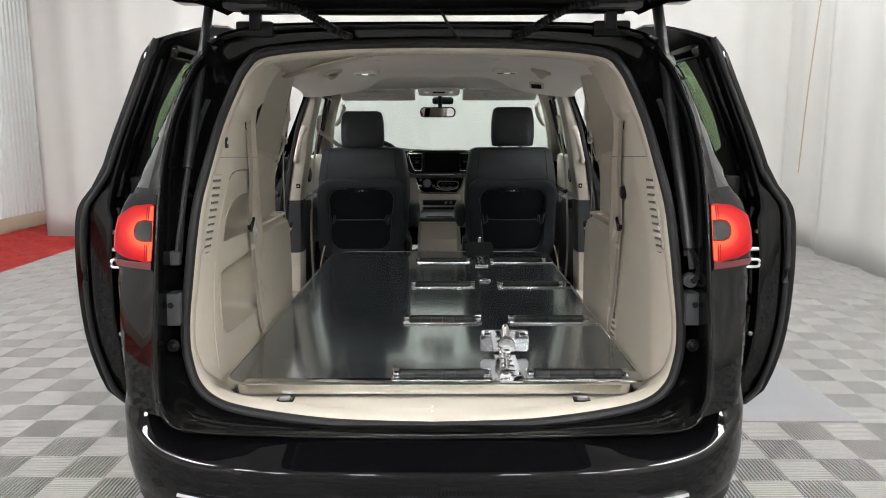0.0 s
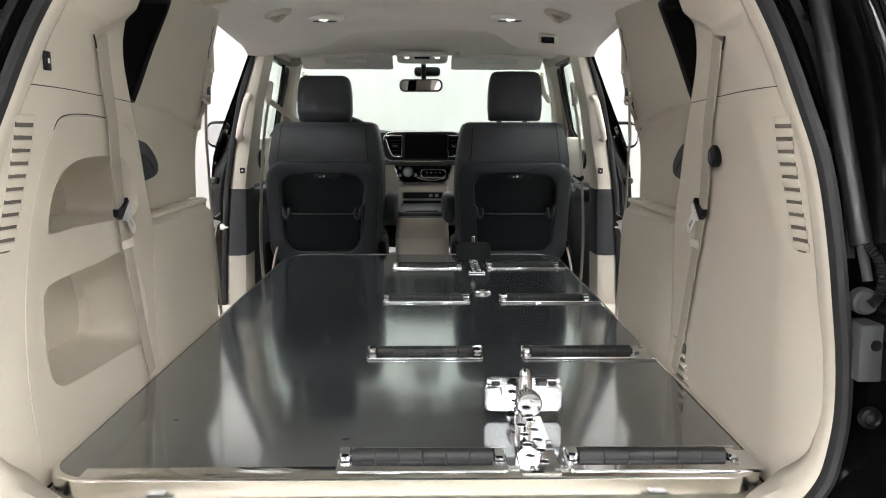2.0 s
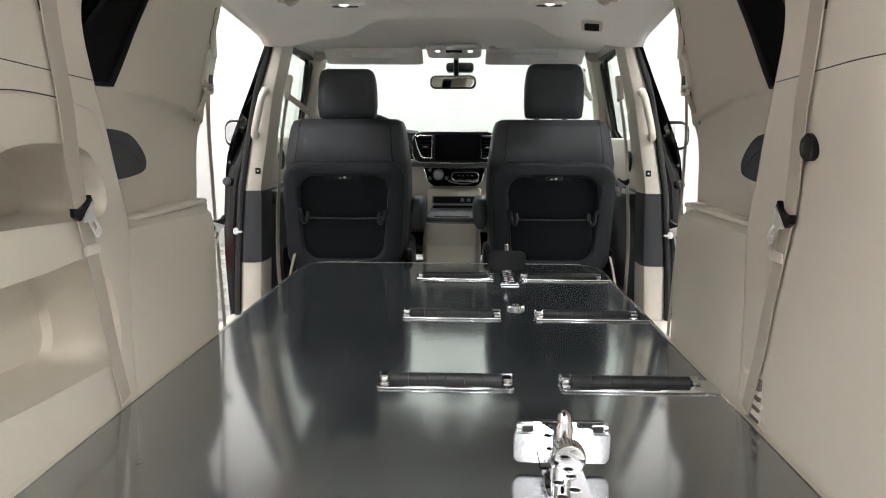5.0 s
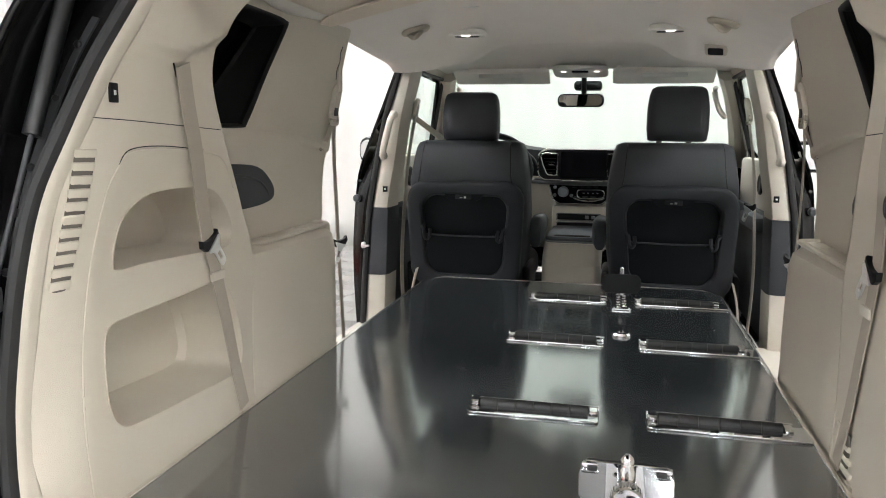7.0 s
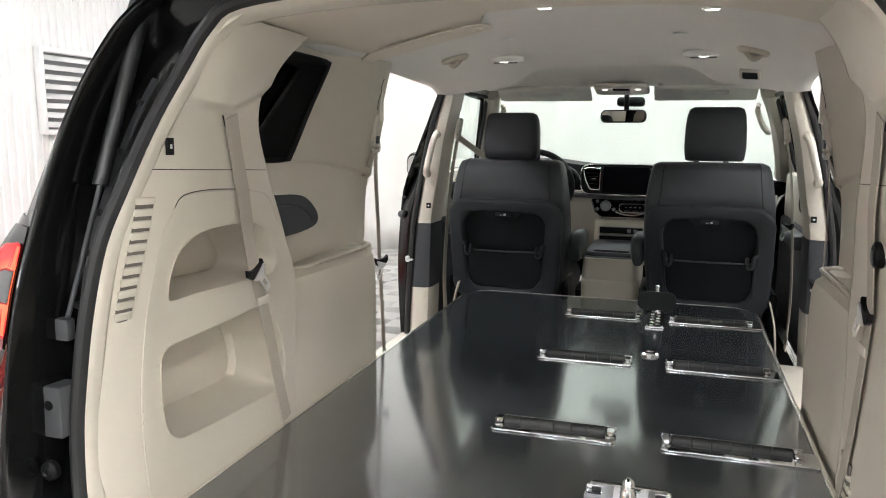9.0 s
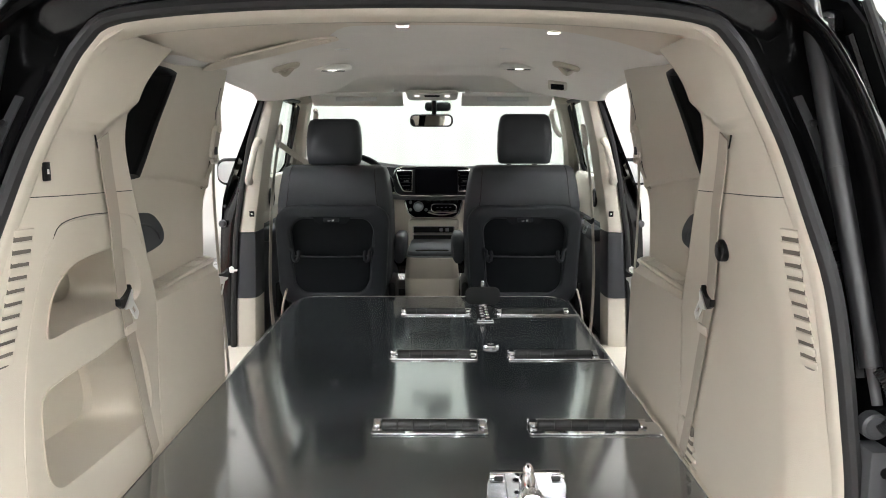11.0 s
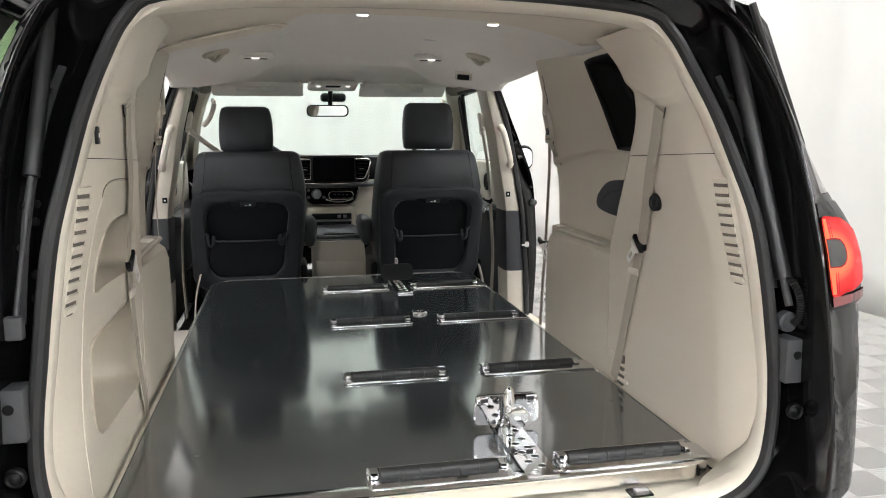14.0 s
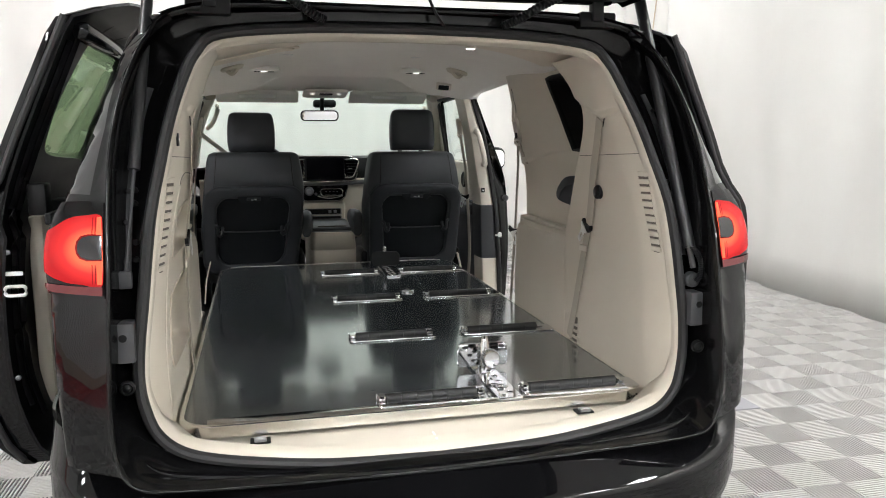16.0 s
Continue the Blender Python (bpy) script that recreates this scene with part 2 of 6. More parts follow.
def curve(x, xs, ys):
    """Smooth interpolation through the points, flat outside them."""
    if x <= xs[0]:
        return ys[0]
    if x >= xs[-1]:
        return ys[-1]
    i = max(k for k in range(len(xs) - 1) if xs[k] <= x)
    slope = lambda k: (ys[min(k + 1, len(xs) - 1)] - ys[max(k - 1, 0)]) / (xs[min(k + 1, len(xs) - 1)] - xs[max(k - 1, 0)])
    h = xs[i + 1] - xs[i]
    t = (x - xs[i]) / h
    return (2 * t ** 3 - 3 * t * t + 1) * ys[i] + (t ** 3 - 2 * t * t + t) * h * slope(i) + (3 * t * t - 2 * t ** 3) * ys[i + 1] + (t ** 3 - t * t) * h * slope(i + 1)


def spline(pts, n=8, closed=False):
    """Catmull-Rom curve through the points."""
    p = [Vector(q) for q in pts]
    m = len(p)
    out = []
    for i in range(m if closed else m - 1):
        a, b, c, d = (p[(i - 1) % m], p[i], p[(i + 1) % m], p[(i + 2) % m]) if closed else (p[max(i - 1, 0)], p[i], p[i + 1], p[min(i + 2, m - 1)])
        for j in range(n):
            t = j / n
            out.append(0.5 * ((2 * b) + (c - a) * t + (2 * a - 5 * b + 4 * c - d) * t * t + (3 * b - a - 3 * c + d) * t ** 3))
    if not closed:
        out.append(p[-1])
    return out


def box(bm, c, s, r=0.0, seg=2, m=None):
    """A box of size s at c, with rounded edges, turned by m."""
    mat = Matrix.Translation(c) @ (m or Matrix()) @ Matrix.Diagonal((*s, 1))
    vs = bmesh.ops.create_cube(bm, size=1, matrix=mat)["verts"]
    if r:
        es = list({e for v in vs for e in v.link_edges})
        bmesh.ops.bevel(bm, geom=es, offset=r, segments=seg, profile=0.5, affect="EDGES", clamp_overlap=True)
    return bm


def rbox(c, s, r=0.0, seg=2, m=None):
    return box(bmesh.new(), c, s, r, seg, m)


def loft(bm, rings, closed=True, caps=False, loop=False):
    """Skin between rings of equally many points."""
    vr = [[bm.verts.new(p) for p in ring] for ring in rings]
    n = len(vr[0])
    pairs = list(zip(vr, vr[1:])) + ([(vr[-1], vr[0])] if loop else [])
    for a, b in pairs:
        for i in range(n if closed else n - 1):
            j = (i + 1) % n
            bm.faces.new((a[i], a[j], b[j], b[i]))
    if caps:
        bm.faces.new(list(reversed(vr[0])))
        bm.faces.new(vr[-1])
    return bm


def tidy(bm):
    bmesh.ops.recalc_face_normals(bm, faces=bm.faces)
    return bm


def cyl(bm, a, b, r0, r1=None, seg=16, caps=True):
    r1 = r0 if r1 is None else r1
    a, b = Vector(a), Vector(b)
    q = (b - a).to_track_quat("Z", "Y")
    ring = lambda c, r: [c + q @ Vector((r * math.cos(k * 2 * math.pi / seg), r * math.sin(k * 2 * math.pi / seg), 0)) for k in range(seg)]
    return loft(bm, [ring(a, r0), ring(b, r1)], caps=caps)


def turned(bm, a, axis, profile, seg=20):
    """A lathe: profile of (along, radius) from a along axis."""
    a = Vector(a)
    d = Vector(axis).normalized()
    q = d.to_track_quat("Z", "Y")
    rings = [[a + d * l + q @ Vector((r * math.cos(k * 2 * math.pi / seg), r * math.sin(k * 2 * math.pi / seg), 0)) for k in range(seg)] for l, r in profile]
    return tidy(loft(bm, rings, caps=True))


def tube(bm, pts, r, seg=8, closed=False):
    """A round bar along points; r may be a function of the step."""
    p = [Vector(q) for q in pts]
    n = len(p)
    rings = []
    for i in range(n):
        d = (p[(i + 1) % n] - p[i - 1]) if closed else (p[min(i + 1, n - 1)] - p[max(i - 1, 0)])
        q = d.to_track_quat("Z", "Y")
        rr = r(i) if callable(r) else r
        rings.append([p[i] + q @ Vector((rr * math.cos(k * 2 * math.pi / seg), rr * math.sin(k * 2 * math.pi / seg), 0)) for k in range(seg)])
    return tidy(loft(bm, rings, caps=not closed, loop=closed))


def ribbon(bm, pts, side, w, t):
    """A flat strap along points, w wide along side, t thick."""
    p = [Vector(q) for q in pts]
    n = len(p)
    rings = []
    for i in range(n):
        d = (p[min(i + 1, n - 1)] - p[max(i - 1, 0)]).normalized()
        u = Vector(side)
        u = (u - d * u.dot(d)).normalized()
        v = d.cross(u)
        rings.append([p[i] + u * (w / 2 * a) + v * (t / 2 * b) for a, b in ((-1, -1), (1, -1), (1, 1), (-1, 1))])
    return tidy(loft(bm, rings, caps=True))


def rrect(w, h, r, n=5, cx=0.0, cy=0.0):
    """Rounded rectangle outline, counter-clockwise."""
    out = []
    for k, (sx, sy) in enumerate(((1, 1), (-1, 1), (-1, -1), (1, -1))):
        for j in range(n + 1):
            a = (k + j / n) * math.pi / 2
            out.append((cx + sx * (w / 2 - r) + r * math.cos(a), cy + sy * (h / 2 - r) + r * math.sin(a)))
    return out


def slab(bm, outline, place, depth, bevel=0.0):
    """A flat plate: outline in 2D, place(u, v, d) gives the point at depth d."""
    k = len(outline)
    cu, cv = sum(p[0] for p in outline) / k, sum(p[1] for p in outline) / k
    size = max(max(abs(p[0] - cu), abs(p[1] - cv)) for p in outline)
    f = 1 - bevel / size if bevel else 1
    ins = [(cu + (u - cu) * f, cv + (v - cv) * f) for u, v in outline]
    rings = []
    if bevel:
        rings = [[place(u, v, 0) for u, v in ins], [place(u, v, bevel) for u, v in outline], [place(u, v, depth - bevel) for u, v in outline], [place(u, v, depth) for u, v in ins]]
    else:
        rings = [[place(u, v, 0) for u, v in outline], [place(u, v, depth) for u, v in outline]]
    return tidy(loft(bm, rings, caps=True))


def panel(outline, holes, fx, ycuts=(), zcuts=(), sign=1):
    """A curved sheet: an outline with holes in (y, z), set at x = sign * fx(y, z)."""
    bm = bmesh.new()
    for lp in [outline, *holes]:
        vs = [bm.verts.new((0, p[0], p[1])) for p in lp]
        for a, b in zip(vs, vs[1:] + vs[:1]):
            bm.edges.new((a, b))
    bmesh.ops.triangle_fill(bm, use_beauty=True, use_dissolve=False, edges=bm.edges[:], normal=(-sign, 0, 0))
    for y in ycuts:
        bmesh.ops.bisect_plane(bm, geom=bm.verts[:] + bm.edges[:] + bm.faces[:], plane_co=(0, y, 0), plane_no=(0, 1, 0), dist=1e-6)
    for z in zcuts:
        bmesh.ops.bisect_plane(bm, geom=bm.verts[:] + bm.edges[:] + bm.faces[:], plane_co=(0, 0, z), plane_no=(0, 0, 1), dist=1e-6)
    for v in bm.verts:
        v.co.x = sign * fx(v.co.y, v.co.z)
    for f in bm.faces:
        f.normal_update()
        if f.normal.x * sign > 0:
            f.normal_flip()
    return bm


def sheet(name, bm, mat, parent, fx, sign, label="", thick=0.006, out=False):
    """A panel() sheet of some thickness, shaded by the slope of x = fx(y, z); out turns its face outwards."""
    bm.verts.index_update()
    k = 1 if out else -1
    h = 0.003
    front, back, nf = [], [], []
    for v in bm.verts:
        y, z = v.co.y, v.co.z
        fy, fz = (fx(y + h, z) - fx(y - h, z)) / (2 * h), (fx(y, z + h) - fx(y, z - h)) / (2 * h)
        n = (Vector((sign, -fy, -fz)) * k).normalized()
        front.append(v.co.copy())
        back.append(v.co - n * thick)
        nf.append(n)
    m = len(front)
    faces = [[v.index for v in (reversed(f.verts) if out else f.verts)] for f in bm.faces]
    rim = []
    for e in bm.edges:
        if len(e.link_faces) == 1:
            idx = [v.index for v in (reversed(e.link_faces[0].verts) if out else e.link_faces[0].verts)]
            a, b = e.verts[0].index, e.verts[1].index
            if idx[(idx.index(a) + 1) % len(idx)] != b:
                a, b = b, a
            rim.append((b, a, a + m, b + m))
    bm.free()
    me = bpy.data.meshes.new(name)
    me.from_pydata(front + back, [], faces + [[i + m for i in reversed(f)] for f in faces] + rim)
    me.polygons.foreach_set("use_smooth", [True] * len(me.polygons))
    me.materials.append(mat)
    nors = []
    for p in me.polygons:
        for vi in p.vertices:
            nors.append(nf[vi] if p.index < len(faces) else -nf[vi - m] if p.index < 2 * len(faces) else p.normal)
    me.normals_split_custom_set(nors)
    ob = new(name, me)
    ob.parent = parent
    if parent.type == "EMPTY":
        ob.matrix_parent_inverse = Matrix.LocRotScale(parent.location, parent.rotation_euler, None).inverted()
    return tagged(ob, label)


def grid(bm, nu, nv, f):
    """A sheet f(u, v), u and v from 0 to 1."""
    vs = [[bm.verts.new(f(i / nu, j / nv)) for j in range(nv + 1)] for i in range(nu + 1)]
    for i in range(nu):
        for j in range(nv):
            bm.faces.new((vs[i][j], vs[i + 1][j], vs[i + 1][j + 1], vs[i][j + 1]))
    return bm


def arc(n, a, b):
    return [a + (b - a) * i / (n - 1) for i in range(n)]


# ---- the room ----
WEST, EAST, NORTH, SOUTH, HIGH = -5.8, 4.25, 13.0, -6.0, 4.4
single("floor_slab", rbox(((WEST + EAST) / 2, (NORTH + SOUTH) / 2, -0.05), (EAST - WEST + 1, NORTH - SOUTH + 1, 0.08)), SLAB, "near-black slab under the floor tiles", "floor", kind="structure")
# ceiling is out of view, pale to bounce lamp light into the van
single("ceiling", rbox(((WEST + EAST) / 2, (NORTH + SOUTH) / 2, HIGH + 0.05), (EAST - WEST + 1, NORTH - SOUTH + 1, 0.1)), CEIL, "unseen plain pale ceiling added over the studio", "ceiling", kind="structure")


def drape(name, a, b, fold, depth, seed, top=HIGH, label="white cloth drape hanging to the floor in folds"):
    """A hanging cloth from a to b in plan with uneven folds and a hem that breaks on the floor."""
    rnd = random.Random(seed)
    a, b = Vector((*a, 0)), Vector((*b, 0))
    length = (b - a).length
    d = (b - a) / length
    nrm = Vector((-d.y, d.x, 0))
    ph = [rnd.uniform(0, 6.3) for _ in range(4)]
    nu = int(length / 0.07)

    def f(u, v):
        s = u * length
        z = top * v
        w = 0.55 * math.sin(s / fold * 6.28 + ph[0] + 0.9 * math.sin(s / fold * 1.7 + ph[1])) + 0.3 * math.sin(s / fold * 13 + ph[2] + 0.3 * z) + 0.35 * math.sin(s / fold * 2.1 + ph[3] + 0.2 * z)
        flare = 0.7 + 0.2 * max(0.0, 1 - z / 0.5)
        p = a + d * s + nrm * (depth * w * flare)
        p.z = z - 0.004
        return p
    return single(name, grid(bmesh.new(), nu, 14, f), CURTAIN, label, "drape", kind="structure", solid=0.006, offset=0)


drape("drape_north", (-5.15, 9.75), (4.3, 9.6), 0.75, 0.05, 3)
drape("drape_east", (4.16, 8.35), (4.06, 4.2), 1.15, 0.05, 5)
drape("drape_east_far", (4.24, 9.95), (4.26, 8.2), 0.9, 0.05, 6)
single("drape_edge", ribbon(bmesh.new(), spline([(4.00, 8.12, 4.35), (4.02, 8.2, 3.6), (4.05, 8.42, 2.9), (4.07, 8.62, 1.9), (4.08, 8.74, .87)], 6), (0, 1, 0), .02, .006), BASEWOOD, "tan edge tape of the drape hanging loose", "tape", kind="structure")
drape("drape_east_near", (4.02, 4.6), (4.1, SOUTH), 1.2, 0.06, 8)


def west_wall():
    """White ribbed metal sheet with a tan board at its foot."""
    pts = []
    y, k = SOUTH, 0
    while y < NORTH + 0.2:
        pts += [(WEST, y), (WEST, y + 0.045), (WEST - 0.018, y + 0.055), (WEST - 0.018, y + 0.09)]
        y += 0.1
    bm = bmesh.new()
    loft(bm, [[(x, yy, 0.2) for x, yy in pts], [(x, yy, HIGH) for x, yy in pts]], closed=False)
    w = single("wall_west", bm, WALLMETAL, "white ribbed metal wall sheet", "wall", kind="structure", flat=True, solid=0.01, offset=0)
    single("baseboard", rbox((WEST - 0.02, (SOUTH + NORTH) / 2, 0.1), (0.06, NORTH - SOUTH, 0.2), 0.006), BASEWOOD, "tan board along the foot of the wall", "baseboard", kind="structure")
    return w


west_wall()
single("wall_north", rbox(((WEST + EAST) / 2, NORTH + 0.15, HIGH / 2), (EAST - WEST + 1, 0.1, HIGH)), WALLMETAL, "plain white wall behind the drape", "wall", kind="structure")
single("wall_east", rbox((EAST + 0.12, (NORTH + SOUTH) / 2, HIGH / 2), (0.1, NORTH - SOUTH, HIGH)), WALLMETAL, "plain white wall behind the drape", "wall", kind="structure")
# closes the room out of view; its grey dims reflections in the paint
single("wall_south", rbox(((WEST + EAST) / 2, SOUTH - 0.1, HIGH / 2), (EAST - WEST + 1, 0.1, HIGH)), DARKWALL, "unseen plain grey wall added behind the filming place", "wall", kind="structure")

louvre = thing("wall_vent", (WEST, 7.55, 1.4), "white louvred metal vent on the ribbed wall", "vent")
for c, s in (((WEST + 0.04, 7.18, 1.8), (0.08, 0.05, 0.86)), ((WEST + 0.04, 7.93, 1.8), (0.08, 0.05, 0.86)), ((WEST + 0.04, 7.555, 2.205), (0.08, 0.7, 0.05)), ((WEST + 0.04, 7.555, 1.395), (0.08, 0.7, 0.05))):
    part("frame", rbox(c, s, 0.004), WALLMETAL, louvre)
part("backing", rbox((WEST + 0.005, 7.555, 1.8), (0.01, 0.7, 0.76)), PLATE, louvre, "dark opening behind the slats")
for k in range(8):
    part("slat", rbox((WEST + 0.045, 7.555, 1.47 + k * 0.094), (0.085, 0.7, 0.006), m=Euler((0, radians(40), 0)).to_matrix().to_4x4()), WALLMETAL, louvre)

# lamps are out of view; places and strengths set to light drapes and cabin
for col in (-3.6, -1.2, 1.2, 3.4):
    for y in (-4.6, -1.8, 1.2, 4.4, 7.9, 11.2):
        # unseen front row, one lamp moved nearer the drape to brighten it
        x = -2.9 if (col, y) == (-3.6, 7.9) else col
        if abs(x) < 2 and -2 < y < 2:
            continue
        lamp = thing("ceiling_light", (x, y, HIGH - 0.1), "long white flat ceiling lamp, switched on", "ceiling lamp", "ceiling lamps")
        part("housing", rbox((x, y, HIGH - 0.05), (0.62, 1.24, 0.1), 0.01), WHITEP, lamp)
        part("diffuser", rbox((x, y, HIGH - 0.108), (0.56, 1.18, 0.012)), (FRONTMAT if y > 7 and x < 2 else BRIGHTMAT) if y > 4 else LAMPMAT, lamp, "glowing white diffuser")


# ---- the van: shapes that several parts share ----
# half outline of the tailgate opening, from the middle of the sill to the middle of the roof edge
OPEN_X = (0, .24, .39, .53, .608, .655, .678, .690, .685, .672, .661, .649, .630, .607, .580, .546, .49, .27, 0)
OPEN_Z = (.604, .610, .623, .643, .665, .70, .749, .812, .9, 1.0, 1.1, 1.2, 1.305, 1.42, 1.51, 1.582, 1.622, 1.643, 1.648)
# half outline of the rear edge of the painted body round it
BODY_X = (0, .27, .45, .62, .70, .735, .748, .752, .748, .746, .744, .746, .744, .73, .703, .667, .60, .30, 0)
BODY_Z = (.585, .588, .592, .598, .612, .655, .72, .80, .90, 1.0, 1.1, 1.2, 1.31, 1.43, 1.53, 1.615, 1.685, 1.712, 1.718)


def seal_y(z):
    return curve(z, (.6, .65, .70, .80, .90, 1.05, 1.2, 1.3, 1.4, 1.5, 1.6, 1.65), (2.10, 2.125, 2.15, 2.175, 2.177, 2.185, 2.215, 2.26, 2.31, 2.365, 2.405, 2.42))


def body_y(z):
    return curve(z, (.585, .9, 1.1, 1.22, 1.43, 1.6, 1.715), (2.03, 2.06, 2.095, 2.14, 2.225, 2.31, 2.42))


def ring_of(xs, zs, n=4):
    half = spline([(x, z, 0) for x, z in zip(xs, zs)], n)
    pts = [(p.x, p.y) for p in half]
    return pts + [(-x, z) for x, z in pts[-2:0:-1]]


OPEN = ring_of(OPEN_X, OPEN_Z)
BODY = ring_of(BODY_X, BODY_Z)


def outward(ring, i):
    (ax, az), (bx, bz) = ring[i - 1], ring[(i + 1) % len(ring)]
    l = math.hypot(bx - ax, bz - az)
    return (bz - az) / l, -(bx - ax) / l


def open_ring(off, dy):
    out = []
    for i, (x, z) in enumerate(OPEN):
        nx, nz = outward(OPEN, i)
        out.append((x + nx * off, seal_y(z) + dy, z + nz * off))
    return out


def side_x(z):
    """Half width of the inner side trim."""
    return curve(z, (.62, .8, 1.07, 1.27, 1.43, 1.55, 1.64), (.643, .648, .636, .602, .587, .56, .52))


def upper_x(z):
    """Half width of the inner wall over the wheel box."""
    return curve(z, (.9, 1.0, 1.2, 1.4, 1.6, 1.7), (.745, .742, .735, .70, .655, .63))


def crease_z(y):
    """Height of the fold that crosses the inner wall from the window to the door pillar."""
    return interp(y, (2.72, 3.0, 3.2, 3.4, 3.57), (1.325, 1.318, 1.302, 1.275, 1.243))


def wall_x(y, z):
    """Half width of the inner wall: the part over the fold stands proud towards the pillar."""
    f = max(0.0, min(1.0, (z - crease_z(y)) / .014))
    g = max(0.0, min(1.0, (y - 2.98) / .35))
    back = max(0.0, y - 3.50)
    return upper_x(z) - .013 * f * f * (3 - 2 * f) * g + back * back * 2.2


def trim_x(y, z):
    """Half width of the rear side trim, which flares towards the opening."""
    f = max(0.0, 1 - (y - seal_y(z) - .008) / .12)
    rise = max(0.0, min(1.0, (z - 1.432 - .35 * max(0.0, y - 2.50) - .12 * max(0.0, 2.47 - y)) / .022))
    ahead = max(0.0, min(1.0, (y - 2.33) / .15))
    swell = .016 * rise * rise * (3 - 2 * rise) * ahead * ahead * (3 - 2 * ahead)
    return side_x(z) + .002 - swell + (curve(z, OPEN_Z[4:17], OPEN_X[4:17]) - side_x(z) - .003) * min(1.0, f) ** 1.6


def outer_x(z):
    """Half width of the painted body at its widest."""
    return curve(z, (.25, .35, .6, .8, 1.0, 1.15, 1.235, 1.45, 1.6, 1.68), (.94, .965, .985, .99, .978, .958, .925, .825, .755, .70))


def edge_x(z):
    return curve(z, BODY_Z[4:17], BODY_X[4:17]) if z > .615 else .70


def corner_x(z):
    """Half width at the back corner, where the rear face turns into the flank."""
    return curve(z, (.3, .6, .75, .9, 1.0, 1.07, 1.14, 1.2, 1.26, 1.4, 1.55, 1.68), (.82, .838, .852, .860, .864, .862, .860, .852, .830, .785, .735, .69))


def skin_x(y, z):
    """Half width of the painted side at any place along the van."""
    d = max(0.0, y - body_y(z))
    turn = 1 - (1 - min(1.0, d / .075)) ** 1.45
    flank = 1 - math.exp(-max(0.0, d - .045) / .45)
    c = corner_x(z)
    x = lerp(edge_x(z), c, turn) + (outer_x(z) - c) * flank
    if y > 5.7:
        x -= 0.10 * ((y - 5.7) / 1.3) ** 2
    return x


van = thing("minivan", (0, 4.4, 0), "glossy black minivan with its tailgate and both sliding doors open", "van")

# side skins, with the sliding-door opening, windows and wheel arches cut through
def arch_pts(yc, r, n=14):
    return [(yc - r * math.cos(a), 0.33 + r * math.sin(a)) for a in arc(n, -0.2, math.pi + 0.2)]


REAR_WHEEL, FRONT_WHEEL = 3.10, 6.19
for s in (1, -1):
    rear = [(body_y(z), z) for z in arc(24, 1.67, .645)]
    low = [(2.07, .648), (2.12, .655), (2.22, .66), (2.34, .655), (2.48, .60), (2.55, .46), (2.62, .33)] + arch_pts(REAR_WHEEL, 0.37) + [(3.6, .26), (5.6, .26)] + arch_pts(FRONT_WHEEL, 0.37) + [(6.75, .3), (6.98, .45), (7.0, .8), (6.9, .98)]
    top = [(6.5, 1.06), (6.1, 1.12), (5.95, 1.16), (5.55, 1.42), (5.15, 1.67)]
    door_hole = [(3.60, .36), (4.52, .36), (4.53, .9), (4.52, 1.2), (4.47, 1.45), (4.44, 1.60), (4.38, 1.635), (3.66, 1.635), (3.58, 1.60), (3.58, 1.2), (3.56, .9)]
    win_rear = [(2.174, 1.25), (3.42, 1.255), (3.44, 1.56), (3.38, 1.59), (2.62, 1.585), (2.42, 1.572), (2.315, 1.55), (2.228, 1.40)]
    win_front = [(4.70, 1.225), (5.60, 1.205), (5.66, 1.25), (5.20, 1.585), (4.72, 1.60)]
    bm = panel(rear + low + top, [door_hole, win_rear, win_front], skin_x, [2.05, 2.07, 2.09, 2.11, 2.13, 2.15, 2.17, 2.19, 2.21, 2.23, 2.25, 2.28, 2.31, 2.35, 2.4, 2.5, 2.6, 2.75, 5.0, 5.9, 6.2, 6.5, 6.8], arc(22, .3, 1.64), s)
    sheet("side_panel", bm, PAINT, van, skin_x, s, thick=.012, out=True)
    gl = panel(win_rear, [], lambda y, z: skin_x(y, z) - 0.004, [2.18, 2.2, 2.22, 2.24, 2.27, 2.3, 2.33, 2.36, 2.4, 2.45, 2.5, 2.6, 2.75], arc(8, 1.27, 1.57), s)
    sheet("quarter_window", gl, PRIVACY, van, lambda y, z: skin_x(y, z) - 0.004, s, "dark tinted rear quarter glass", .004, True)
    gl = panel(win_front, [], lambda y, z: skin_x(y, z) - 0.008, [5.0, 5.3], arc(8, 1.25, 1.57), s)
    ob = part("front_window", gl, GLASS, van, "clear green-tinted door glass")
    ob.visible_shadow = False

# roof, from one side skin to the other
def roof(u, v):
    y = lerp(2.40, 5.16, v)
    a = (u * 2 - 1)
    edge = skin_x(y, 1.665)
    y0 = body_y(1.665)
    z = 1.665 + 0.098 * (1 - abs(a) ** (2.6 + 4 * max(0, 1 - v * 6))) * (1 - 0.55 * max(0, 1 - v * 5) ** 2)
    return (a * edge, y if v > 0 else lerp(y0, 2.415, 1 - abs(a) ** 3), z + .012 * max(0.0, 1 - v * 8) * (1 - a ** 8))


part("roof", grid(bmesh.new(), 28, 16, roof), PAINT, van, solid=0.02, offset=-1)

